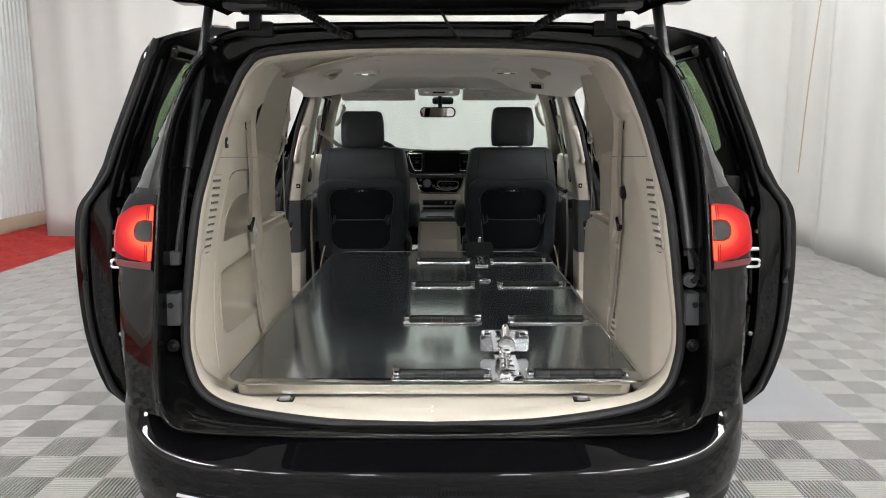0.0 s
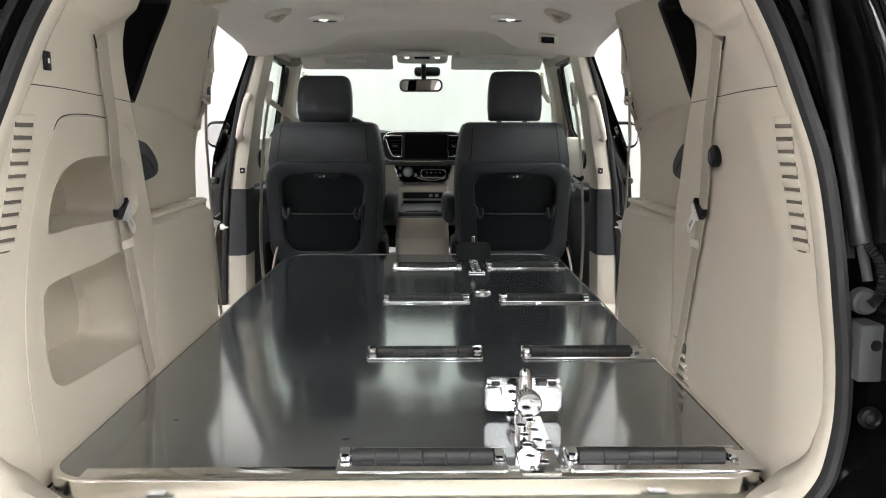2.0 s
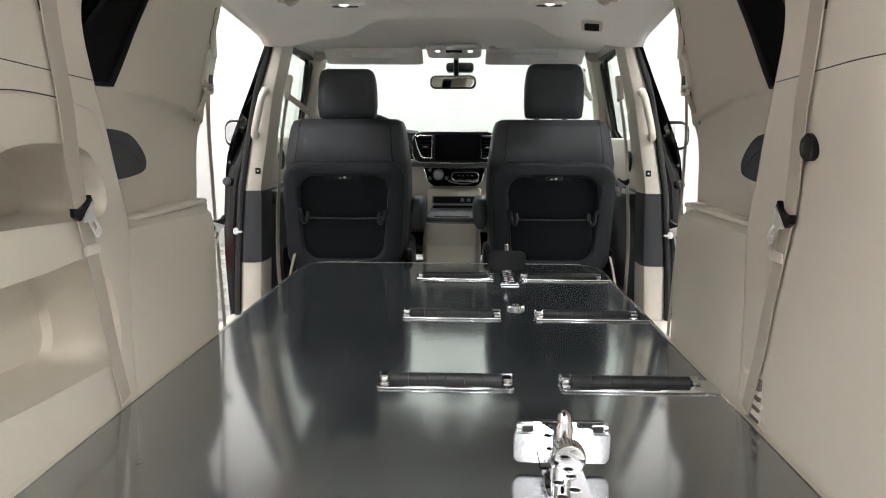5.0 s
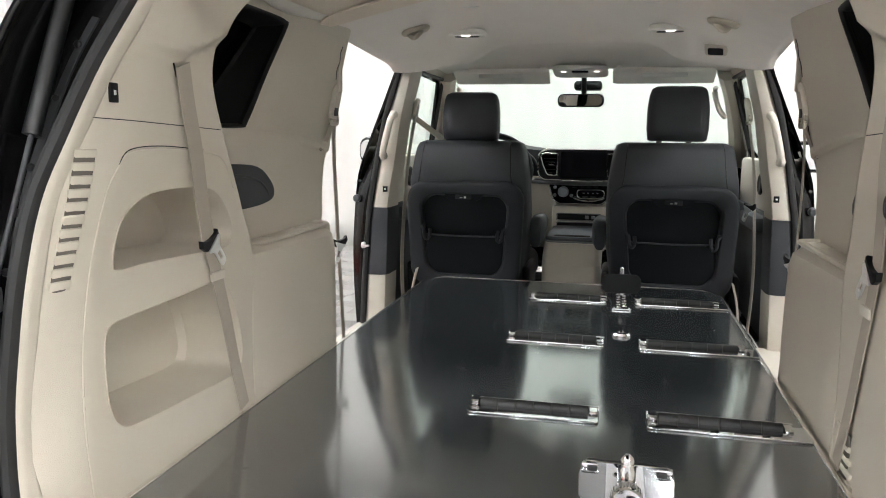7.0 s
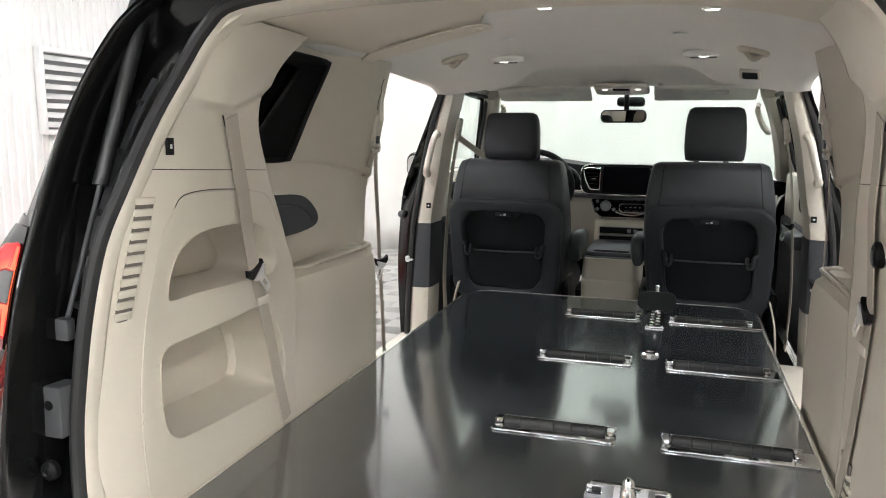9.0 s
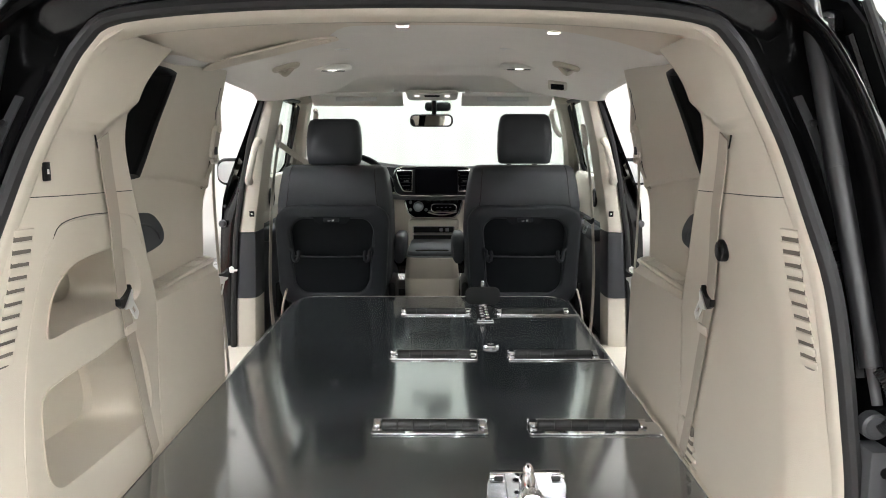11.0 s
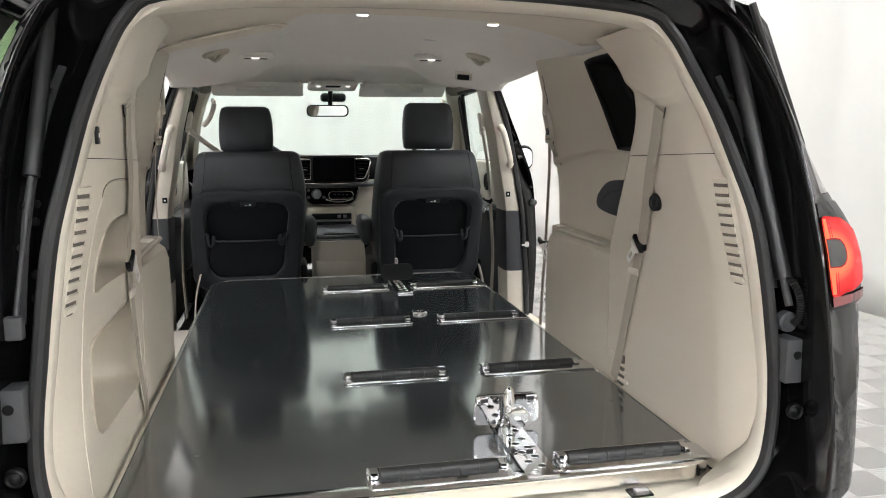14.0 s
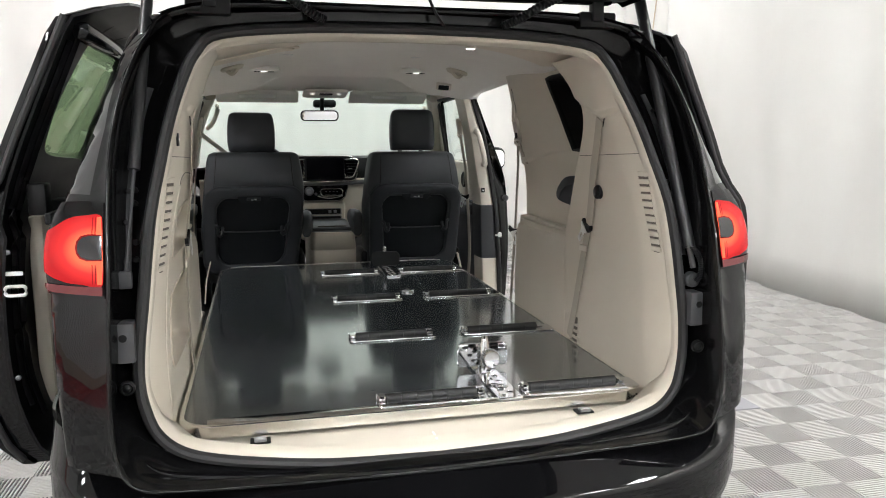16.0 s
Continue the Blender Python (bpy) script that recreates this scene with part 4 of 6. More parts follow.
    part("shelf", slab(bmesh.new(), rrect(.05, .44, .02, 5, .724, 3.22), lambda u, v, d: (s * u, v, 1.024 + d), .008, .003), BEIGE, hb)
    part("tray_rim", tube(bmesh.new(), [(s * u, v, 1.031) for u, v in rrect(.072, .50, .034, 8, .720, 3.22)], .0065, 10, closed=True), BEIGE, hb, "rounded lip round the cup tray")
    for y in (3.12, 3.33):
        part("cup_holder", turned(bmesh.new(), (s * .722, y, 1.0335), (0, 0, -1), [(0, .022), (.003, .021), (.003, .018), (-.001, .016), (-.001, .002)], 24), BEIGE, hb, "shallow round cup holder")

# B-pillars with their grey lower covers, and the black jamb outside them
for s in (1, -1):
    pil = thing("door_pillar", (s * .82, 4.58, .4), "beige door pillar with a dark grey lower cover", "pillar", "door pillars")
    xi = lambda z: interp(z, (.36, .68, .98, 1.07, 1.38, 1.62, 1.66), (.83, .82, .812, .80, .745, .68, .665))
    xo = lambda z: interp(z, (.36, .67, .98, 1.2, 1.4, 1.61, 1.66), (.925, .912, .888, .850, .802, .728, .710))

    def post(z0, z1, n, grow, y0=4.50):
        rings = []
        for z in arc(n, z0, z1):
            a, b = xi(z) - grow, xo(z) + grow * .2
            yy = y0 - .10 * max(0, (z - 1.2)) - grow
            rings.append([(s * x, y, z) for x, y in ((b, yy + .01), (b - .012, yy), (a + .03, yy), (a + .008, yy + .012), (a, yy + .04), (a, yy + .16), (b, yy + .18))])
        return tidy(loft(bmesh.new(), rings, caps=True))
    part("upper_cover", post(.982, 1.66, 14, 0), BEIGE_LIGHT, pil, "pale beige upper cover")
    part("lower_cover", post(.672, .98, 8, .004), GREYP, pil, "dark grey lower cover")
    part("foot_cover", post(.36, .67, 8, 0), BEIGE_LIGHT, pil, "pale beige foot cover")
    part("tag", rbox((s * .824, 4.4965, 1.067), (.022, .006, .026), .002), BLACKP, pil, "small black tag with a white mark")
    part("tag_mark", rbox((s * .824, 4.493, 1.067), (.008, .002, .007), .001), WHITEP, pil)
    grip = spline([(s * .775, 4.475, 1.40), (s * .782, 4.445, 1.38), (s * .80, 4.44, 1.31), (s * .818, 4.445, 1.24), (s * .826, 4.48, 1.215)], 6)
    part("grab_handle", tube(bmesh.new(), grip, lambda i: .015 if 2 < i < 22 else .019, 10), BEIGE_LIGHT, pil, "moulded beige grab handle")
    strip = [(s * (xo(z) + .012), 4.50 - .1 * max(0, z - 1.2), z) for z in arc(24, .40, 1.655)]
    part("weather_strip", tube(bmesh.new(), strip, .014, 8), RUBBER, pil, "dark rubber weather strip")
    jo = lambda z: lerp(skin_x(4.5, z) - .004, xo(z) + .034, max(0.0, min(1.0, (z - 1.02) / .2)))
    # painted jamb between the strip and the outer skin
    rings = [[(s * (xo(z) + .02), 4.515 - .1 * max(0, z - 1.2), z), (s * (lerp(xo(z), jo(z), .55)), 4.525 - .1 * max(0, z - 1.2), z), (s * jo(z), 4.53 - .1 * max(0, z - 1.2), z)] for z in arc(24, .30, 1.66)]
    part("painted_jamb", tidy(loft(bmesh.new(), rings, closed=False)), JAMB, pil, "black painted door jamb", solid=0.01)
    part("latch", rbox((s * .925, 4.497, .808), (.022, .036, .028), .006), WHITEP, pil, "white plastic latch")
    part("latch_tongue", rbox((s * .908, 4.486, .806), (.022, .018, .009), .004), WHITEP, pil)
    part("buffer", turned(bmesh.new(), (s * .965, 4.525, 1.02), (0, -1, 0), [(0, .018), (.02, .017), (.028, .010)], 16), BRACKET, pil, "round dark buffer")
    for z in (1.10, .93, .62):
        part("bolt", turned(bmesh.new(), (s * .955, 4.527, z), (0, -1, 0), [(0, .007), (.004, .007), (.006, .004)], 8), BRACKET, pil)

    # front door lining, sill and roof pillar
    fd = thing("front_door_lining", (s * .88, 5.1, .4), "dark grey and beige lining of the closed front door", "door lining", "front door linings")
    part("lower_lining", rbox((s * .875, 5.15, .70), (.07, 1.0, .56), .02), GREYP, fd, "dark lower lining")
    part("upper_lining", rbox((s * .885, 5.15, 1.09), (.06, 1.0, .24), .02), BEIGE_LIGHT, fd, "pale upper lining")
    part("arm_rest", rbox((s * .83, 4.98, .93), (.08, .42, .07), .02), GREYP, fd)
    part("door_speaker", turned(bmesh.new(), (s * .852, 5.0, 1.10), (-s, 0, 0), [(0, .05), (.008, .05), (.012, .042), (.008, .03), (.008, .004)], 20), BLACKP, fd, "round black speaker")
    fr = [(4.69, 1.215), (4.71, 1.60), (5.20, 1.60), (5.62, 1.26), (5.62, 1.20)]
    part("window_frame", tube(bmesh.new(), [(s * (skin_x(y, z) - .03), y, z) for y, z in [(lerp(a[0], b[0], k / 6), lerp(a[1], b[1], k / 6)) for a, b in zip(fr, fr[1:]) for k in range(6)]], .010, 8), BLACKP, fd, "black window frame")
    rail = panel([(4.66, 1.605), (4.72, 1.612), (5.20, 1.600), (5.68, 1.25), (5.78, 1.25), (5.27, 1.665), (4.66, 1.665)], [], lambda y, z: skin_x(y, z) - .028, (4.8, 5.0, 5.2, 5.4, 5.6), (1.35, 1.45, 1.55, 1.62), s)
    sheet("frame_lining", rail, BEIGE_LIGHT, fd, lambda y, z: skin_x(y, z) - .028, s, "pale lining over the door window")
    ap = [(s * .70, 5.20, 1.635), (s * .755, 5.40, 1.55), (s * .815, 5.62, 1.42), (s * .865, 5.85, 1.26), (s * .88, 5.95, 1.18)]
    part("windscreen_pillar", tube(bmesh.new(), spline(ap, 5), .055, 10), BEIGE_LIGHT, fd, "pale beige windscreen pillar cover")
    part("front_grip", tube(bmesh.new(), spline([(s * .66, 5.31, 1.56), (s * .655, 5.30, 1.53), (s * .69, 5.40, 1.46), (s * .73, 5.47, 1.42)], 5), .014, 8), BEIGE_LIGHT, fd)
    part("sill_plate", rbox((s * .85, 4.05, .402), (.24, 1.0, .07), .012), BEIGE_LIGHT, fd, "pale door sill")
    mir = part("door_mirror", rbox((s * 1.075, 5.20, 1.225), (.22, .11, .15), .05, 4), PAINT, fd, "black door mirror")
    part("mirror_glass", slab(bmesh.new(), rrect(.18, .115, .04, 5, 1.075, 1.225), lambda u, v, d: (s * u, 5.142 + d, v), .004), MIRROR, mir)
    part("mirror_foot", rbox((s * .99, 5.25, 1.17), (.14, .05, .05), .015), PAINT, mir)


# ---- the deck and what stands on it ----
DECK_Z = 0.665
deck = thing("casket_deck", (0, 3.4, .622), "black satin deck board with a bright metal edge", "deck")
outline = []
for (cx, cy, r, a0) in ((.635 - .085, 2.237 + .085, .085, -90), (.635 - .12, 4.575 - .12, .12, 0), (-.635 + .12, 4.575 - .12, .12, 90), (-.635 + .085, 2.237 + .085, .085, 180)):
    outline += [(cx + r * math.cos(radians(a0 + k * 10)), cy + r * math.sin(radians(a0 + k * 10))) for k in range(10)]


def shrink(o, d):
    """Outline moved in by d."""
    res = []
    n = len(o)
    for i in range(n):
        (ax, ay), (bx, by) = o[i - 1], o[(i + 1) % n]
        l = math.hypot(bx - ax, by - ay)
        res.append((o[i][0] - (by - ay) / l * d, o[i][1] + (bx - ax) / l * d))
    return res


inner = shrink(outline, .004)
bm = bmesh.new()
loft(bm, [[(x, y, .637) for x, y in inner], [(x, y, DECK_Z) for x, y in inner]], caps=True)
part("deck_board", tidy(bm), DECK, deck, "black satin board")
bm = bmesh.new()
out2 = shrink(outline, -.002)
loft(bm, [[(x, y, .634) for x, y in inner], [(x, y, .634) for x, y in outline], [(x, y, .636) for x, y in out2], [(x, y, .664) for x, y in out2], [(x, y, .6665) for x, y in outline], [(x, y, .6674) for x, y in shrink(outline, .003)], [(x, y, .6672) for x, y in shrink(outline, .010)], [(x, y, .6655) for x, y in shrink(outline, .011)]])
part("edge_band", tidy(bm), ALU, deck, "bright brushed metal edge band")
part("rear_strip", rbox((-.02, 2.262, DECK_Z + .0012), (1.09, .044, .0024), .0008), STRIP, deck, "polished strip along the rear edge")
part("support_frame", rbox((0, 4.0, .515), (.9, 1.0, .21), .01), BLACKP, deck, "dark frame under the board")
for x in (-.436, .436):
    tray = part("hold_down", rbox((x, 2.222, .6235), (.05, .034, .006), .002), BLACKP, deck, "small hold-down bracket under the edge")
    part("hold_down_hook", rbox((x, 2.215, .630), (.03, .020, .010), .003), STEEL, tray)

# rollers: a chrome tray each with a row of rubber rolls
for y in (2.312, 2.962, 3.605, 4.238):
    for col, (xa, xb) in enumerate(((-.128, .176), (.282, .598))):
        cx, w = (xa + xb) / 2, xb - xa
        bm = bmesh.new()
        far = .03 if col else 0
        slab(bm, rrect(w + far, .080, .010, 4, cx + far / 2, y - .016), lambda u, v, d: (u, v, DECK_Z + d), .006, .002)
        for dx in (-w / 2 + .013, w / 2 - .013):
            slab(bm, rrect(.022, .036, .007, 4, cx + dx, y + .001), lambda u, v, d: (u, v, DECK_Z + .005 + d), .014 if dx < 0 else .009, .004)
        box(bm, (cx, y + .020, DECK_Z + .009), (w, .004, .014), .0015)
        tray = part("roller_tray", bm, CHROME, deck, "chrome roller tray")
        n = 6
        span = w - .05
        for k in range(n):
            x0 = cx - span / 2 + k * span / n
            part("roller", turned(bmesh.new(), (x0 + .0003, y, DECK_Z + .0095), (1, 0, 0), [(0, .0115), (.001, .0124), (span / n - .0012, .0124), (span / n - .0004, .0115)], 18), ROLL, tray, "black rubber roll")
        for dx in (-w / 2 + .012, w / 2 - .012):
            part("screw", turned(bmesh.new(), (cx + dx * .98, y - .034, DECK_Z + .0055), (0, 0, 1), [(0, .0045), (.0012, .0045), (.0016, .002)], 10), STEEL, tray)


def bier_pin(y0, y1, ypost, turned_round, pad_w, label):
    """A casket stop: perforated rail, clamping post with a round knob, and a padded plate."""
    x = .231
    pin = thing("casket_stop", (x, ypost, DECK_Z), label, "casket stop", "casket stops")
    # rail, a channel with round holes
    bm = bmesh.new()
    ya, yb = min(y0, y1), max(y0, y1)
    loops = [[(x - .034, ya), (x + .034, ya), (x + .034, yb), (x - .034, yb)]]
    rows = int((yb - ya - .03) / .024)
    for k in range(rows):
        cx, cy = x + (.011 if k % 2 else -.011), ya + .020 + k * .024
        loops.append([(cx + .0085 * math.cos(a * math.pi / 7), cy + .0085 * math.sin(a * math.pi / 7)) for a in range(14)])
    for lp in loops:
        vs = [bm.verts.new((px, py, DECK_Z + .0075)) for px, py in lp]
        for va, vb in zip(vs, vs[1:] + vs[:1]):
            bm.edges.new((va, vb))
    bmesh.ops.triangle_fill(bm, use_beauty=True, use_dissolve=False, edges=bm.edges[:], normal=(0, 0, 1))
    rail = part("rail", bm, CHROME, pin, "chrome perforated rail", flat=True, solid=.006, offset=-1)
    part("rail_bed", rbox((x, (ya + yb) / 2, DECK_Z + .0008), (.060, yb - ya, .0016)), BLACKP, rail)
    for k in range(rows):
        rim = [(x + (.011 if k % 2 else -.011) + .0095 * math.cos(a * math.pi / 8), ya + .020 + k * .024 + .0095 * math.sin(a * math.pi / 8), DECK_Z + .0078) for a in range(16)]
        part("hole_rim", tube(bmesh.new(), rim, .0010, 6, closed=True), CHROME, rail, "raised collar round a hole")
    for k in (0, 1):
        for dx in (-.028, .028):
            part("rail_screw", turned(bmesh.new(), (x + dx, (ya + .012, yb - .012)[k], DECK_Z + .007), (0, 0, 1), [(0, .004), (.0015, .004), (.002, .002)], 8), STEEL, rail)
    # post
    post = part("post", turned(bmesh.new(), (x, ypost, DECK_Z + .006), (0, 0, 1), [(0, .020), (.012, .020), (.016, .015), (.080, .015), (.086, .012), (.092, .0125), (.100, .010), (.106, .004)] if turned_round else [(0, .016), (.012, .016), (.016, .010), (.09, .009), (.108, .009), (.112, .006)], 20), CHROME, pin, "chrome clamping post")
    if turned_round:
        part("knob", turned(bmesh.new(), (x, ypost - .012, .727), (0, -1, 0), [(0, .012), (.03, .012), (.036, .021), (.040, .0255), (.062, .0255), (.066, .023), (.066, .004)], 32), CHROME, pin, "round polished knob")
        for k in range(28):
            a = k * 2 * math.pi / 28
            part("knurl", rbox((x + .0252 * math.cos(a), ypost - .063, .727 + .0252 * math.sin(a)), (.003, .020, .003), .0008, 1), CHROME, post)
    # plate, slightly dished, with a rubber face
    h = .074 if turned_round else .080
    zc = DECK_Z + (.050 if turned_round else .052)
    ol = rrect(pad_w, h, .009 if turned_round else .022, 4)
    if turned_round:
        ol = [(a * pad_w / 2, b * h / 2) for a, b in ((1, .35), (.86, 1), (-.86, 1), (-1, .35), (-1, -.75), (-.9, -1), (.9, -1), (1, -.75))]
        for sx in (-1, 1):
            part("pad_clip", rbox((x + sx * .062, ypost + .020, zc + .024), (.030, .016, .020), .004), CHROME, pin, "bent chrome clip on the plate")
            part("clip_pad", rbox((x + sx * .058, ypost + .011, zc + .026), (.018, .006, .010), .002), ROLL, pin)
    ol = [(u, v * (1 - .22 * max(0, abs(u) / (pad_w / 2) - .7) / .3)) for u, v in ol] if not turned_round else ol
    yp = ypost + .028 if turned_round else ypost - .014
    part("plate", slab(bmesh.new(), ol, lambda u, v, q: (x + u, yp - q - (1.1 if turned_round else .25) * u * u - (.05 * v if turned_round else 0), zc + v), .006, .002), CHROME if turned_round else BLACKP, pin, "bright chrome plate" if turned_round else "black rubber faced plate")
    if turned_round:
        for u, v in ((-.066, .006), (-.052, -.006), (-.063, -.016), (-.046, -.022), (.050, -.012), (.064, -.020)):
            part("plate_hole", turned(bmesh.new(), (x + u, yp - .0055 - 1.1 * u * u - .05 * v, zc + v), (2.2 * u, -1, 0), [(0, .0042), (.0012, .0042), (.0014, .003)], 12), ROLL, pin, "dark hole in the plate")
        part("rubber_pad", slab(bmesh.new(), [(u * .97, v * .94) for u, v in ol], lambda u, v, q: (x + u, yp + .012 - q - 1.1 * u * u, zc + v), .012, .003), ROLL, pin, "black rubber pad on the far side")
    else:
        part("back_plate", slab(bmesh.new(), [(u * .98, v * .97) for u, v in ol], lambda u, v, q: (x + u, yp + .008 - q - .25 * u * u, zc + v), .007, .002), CHROME, pin)
    return pin


bier_pin(2.243, 2.60, 2.497, True, .162, "chrome casket stop with a knob on a perforated rail")
bier_pin(4.085, 4.42, 4.365, False, .155, "casket stop with a black plate on a perforated rail")
single("sill_mark", rbox((-.002, 2.158, .6205), (.006, .05, .002), .0008), WHITEP, "small pale moulded mark on the load sill", "mark")
ring = thing("pin_socket", (.229, 3.715, DECK_Z), "small round chrome pin socket let into the deck", "socket")
part("flange", turned(bmesh.new(), (.229, 3.715, DECK_Z - .001), (0, 0, 1), [(0, .031), (.006, .031), (.012, .026), (.012, .014), (.004, .013), (.004, .002)], 28), CHROME, ring)


# ---- front seats ----
def seat(x, s, label):
    """A front seat seen from behind: back with a plastic shell and map pocket; s is the side of its arm rest."""
    st = thing("car_seat", (x, 4.75, .42), label, "seat", "front seats")
    # leather back: sections from the foot to the shoulders
    secs = []
    for z, hw, y0, y1 in ((.60, .218, 4.46, 4.66), (.70, .246, 4.46, 4.67), (.85, .264, 4.455, 4.665), (1.0, .266, 4.455, 4.66), (1.095, .263, 4.442, 4.655), (1.11, .262, 4.430, 4.655), (1.20, .250, 4.450, 4.65), (1.255, .240, 4.466, 4.645), (1.277, .230, 4.480, 4.635), (1.288, .205, 4.51, 4.615)):
        ring = []
        for u, v in rrect(2, 2, .32, 4):
            w = hw * (1 + .02 * v)
            ring.append((x + u * w, lerp(y0, y1, (v + 1) / 2) + .02 * (u * u) * (1 if v < 0 else -.6), z))
        secs.append(ring)
    part("backrest", tidy(loft(bmesh.new(), secs, caps=True)), LEATHER, st, "black leather backrest", angle=60)
    # shell with a recess
    ol = rrect(.512, .455, .075, 6, 0, .880)
    ol = [(u * (1 - .08 * max(0, (.888 - v) / .22)), v + (.014 * (1 - (u / .256) ** 2) if v > .9 else 0)) for u, v in ol]

    def back(u, v, d):
        return (x + u, interp(v, (.65, .85, 1.0, 1.1, 1.2), (4.418, 4.392, 4.40, 4.415, 4.435)) + .10 * u * u + 1.2 * max(0.0, abs(u) - .19) ** 2 + d, v)
    inn = [(u * (.735 - .05 * max(0, (.80 - v) / .1)), .885 + (v - .888) * .755) for u, v in ol]
    bm = bmesh.new()
    rings = [[back(u, v, .03) for u, v in ol], [back(u, v, .0) for u, v in ol], [back(u * .975, .888 + (v - .888) * .975, -.010) for u, v in ol], [back(u * .93, .888 + (v - .888) * .93, -.014) for u, v in ol], [back(u * 1.05, .888 + (v - .888) * 1.05, -.010) for u, v in inn], [back(u, v, -.002) for u, v in inn], [back(u * .97, .888 + (v - .888) * .97, .028) for u, v in inn]]
    loft(bm, rings)
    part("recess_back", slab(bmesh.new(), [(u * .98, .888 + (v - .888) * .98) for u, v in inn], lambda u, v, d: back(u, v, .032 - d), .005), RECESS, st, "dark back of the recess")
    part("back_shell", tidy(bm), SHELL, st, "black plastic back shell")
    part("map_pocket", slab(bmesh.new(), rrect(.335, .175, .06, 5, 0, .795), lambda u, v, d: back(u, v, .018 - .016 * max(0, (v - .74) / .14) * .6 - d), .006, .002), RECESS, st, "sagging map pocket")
    part("pocket_hem", tube(bmesh.new(), [back(u, .884 - .004 * math.cos(u * 8), -.002) for u in arc(15, -.165, .165)], .004, 6), LEATHER, st)
    for sx in (-1, 1):
        hook = spline([back(sx * .150, .905, .004), back(sx * .148, .885, -.010), back(sx * .152, .868, -.018), back(sx * .162, .866, -.020), back(sx * .170, .880, -.020), back(sx * .172, .905, -.012), back(sx * .186, .92, -.006)], 4)
        part("bag_hook", tube(bmesh.new(), hook, .008, 8), SHELL, st, "moulded bag hook")
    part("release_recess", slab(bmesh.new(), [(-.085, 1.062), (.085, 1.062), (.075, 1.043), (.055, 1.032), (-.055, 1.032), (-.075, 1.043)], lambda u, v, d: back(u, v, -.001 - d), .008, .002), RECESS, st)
    part("release_pull", rbox(back(0, 1.050, -.012), (.07, .008, .020), .004), SHELL, st)
    part("icon", rbox(back(.008, 1.048, -.0172), (.010, .001, .008)), WHITEP, st)
    part("icon", rbox(back(-.009, 1.046, -.0172), (.012, .001, .003)), WHITEP, st)
    for sx in (-1, 1):
        stitch = spline([(x + sx * .185, 4.505, 1.287), (x + sx * .19, 4.462, 1.262), (x + sx * .195, 4.438, 1.20), (x + sx * .2, 4.423, 1.135), (x + sx * .205, 4.418, 1.11)], 5)
        part("seam", tube(bmesh.new(), stitch, .0022, 6), BLACKP, st)
    part("cross_seam", tube(bmesh.new(), [(x + u, 4.421 + .04 * u * u + .035 * (abs(u) / .25) ** 6, 1.112 - .045 * (abs(u) / .25) ** 4) for u in arc(21, -.25, .25)], .003, 6), BLACKP, st)
    # head rest
    secs = []
    for z, hw, y0, y1, in ((1.288, .108, 4.565, 4.635), (1.295, .118, 4.548, 4.65), (1.34, .1235, 4.535, 4.66), (1.42, .122, 4.535, 4.665), (1.47, .116, 4.545, 4.66), (1.493, .108, 4.555, 4.65), (1.503, .090, 4.57, 4.63)):
        secs.append([(x + (.012 if x > 0 else -.008) + u * hw * 1.01, lerp(y0, y1, (v + 1) / 2) + .012 * u * u * (1 if v < 0 else 0), z + (z - 1.30) * (.06 if x > 0 else -.02) + (.006 if x > 0 else 0)) for u, v in rrect(2, 2, .34, 4)])
    part("headrest", tidy(loft(bmesh.new(), secs, caps=True)), LEATHER, st, "black leather headrest", angle=60)
    for sx in (-1, 1):
        part("headrest_post", cyl(bmesh.new(), (x + sx * .06, 4.59, 1.26), (x + sx * .06, 4.595, 1.32), .007), CHROME, st)
        part("post_sleeve", cyl(bmesh.new(), (x + sx * .06, 4.585, 1.275), (x + sx * .06, 4.588, 1.295), .012), BLACKP, st)
    part("cushion", rbox((x, 4.92, .66), (.50, .56, .16), .06, 4), LEATHER, st, "black leather seat cushion")
    part("seat_base", rbox((x, 4.85, .50), (.44, .52, .18), .03), BLACKP, st)
    for sx in (-1, 1):
        part("side_cover", rbox((x + sx * .262, 4.60, .66), (.035, .26, .17), .02, 3), BLACKP, st)
    arm = [(x + s * .292, 4.56, .86), (x + s * .292, 4.60, .885), (x + s * .292, 4.70, .90), (x + s * .292, 4.84, .905)]
    secs = []
    for (ax, ay, az), hw, hh in zip(arm, (.022, .034, .036, .03), (.04, .058, .052, .04)):
        secs.append([(ax + u * hw, ay, az + v * hh) for u, v in rrect(2, 2, .7, 4)])
    part("arm_rest", tidy(loft(bmesh.new(), secs, caps=True)), LEATHER, st, "folding leather arm rest", angle=60)
    # the back leans: its foot stands forward, clear of the end of the deck
    eye = Vector((.1, 1.2, 1.29))
    for ob in st.children:
        for v in ob.data.vertices:
            k = max(0.0, min(1.0, (1.09 - v.co.z) / .42))
            v.co = eye + (v.co - eye) * (1 + .064 * k * (1.4 - .4 * k))
    return st


seat(-.444, 1, "black leather driver seat seen from behind, with map pocket")
seat(.420, -1, "black leather passenger seat seen from behind, with map pocket")

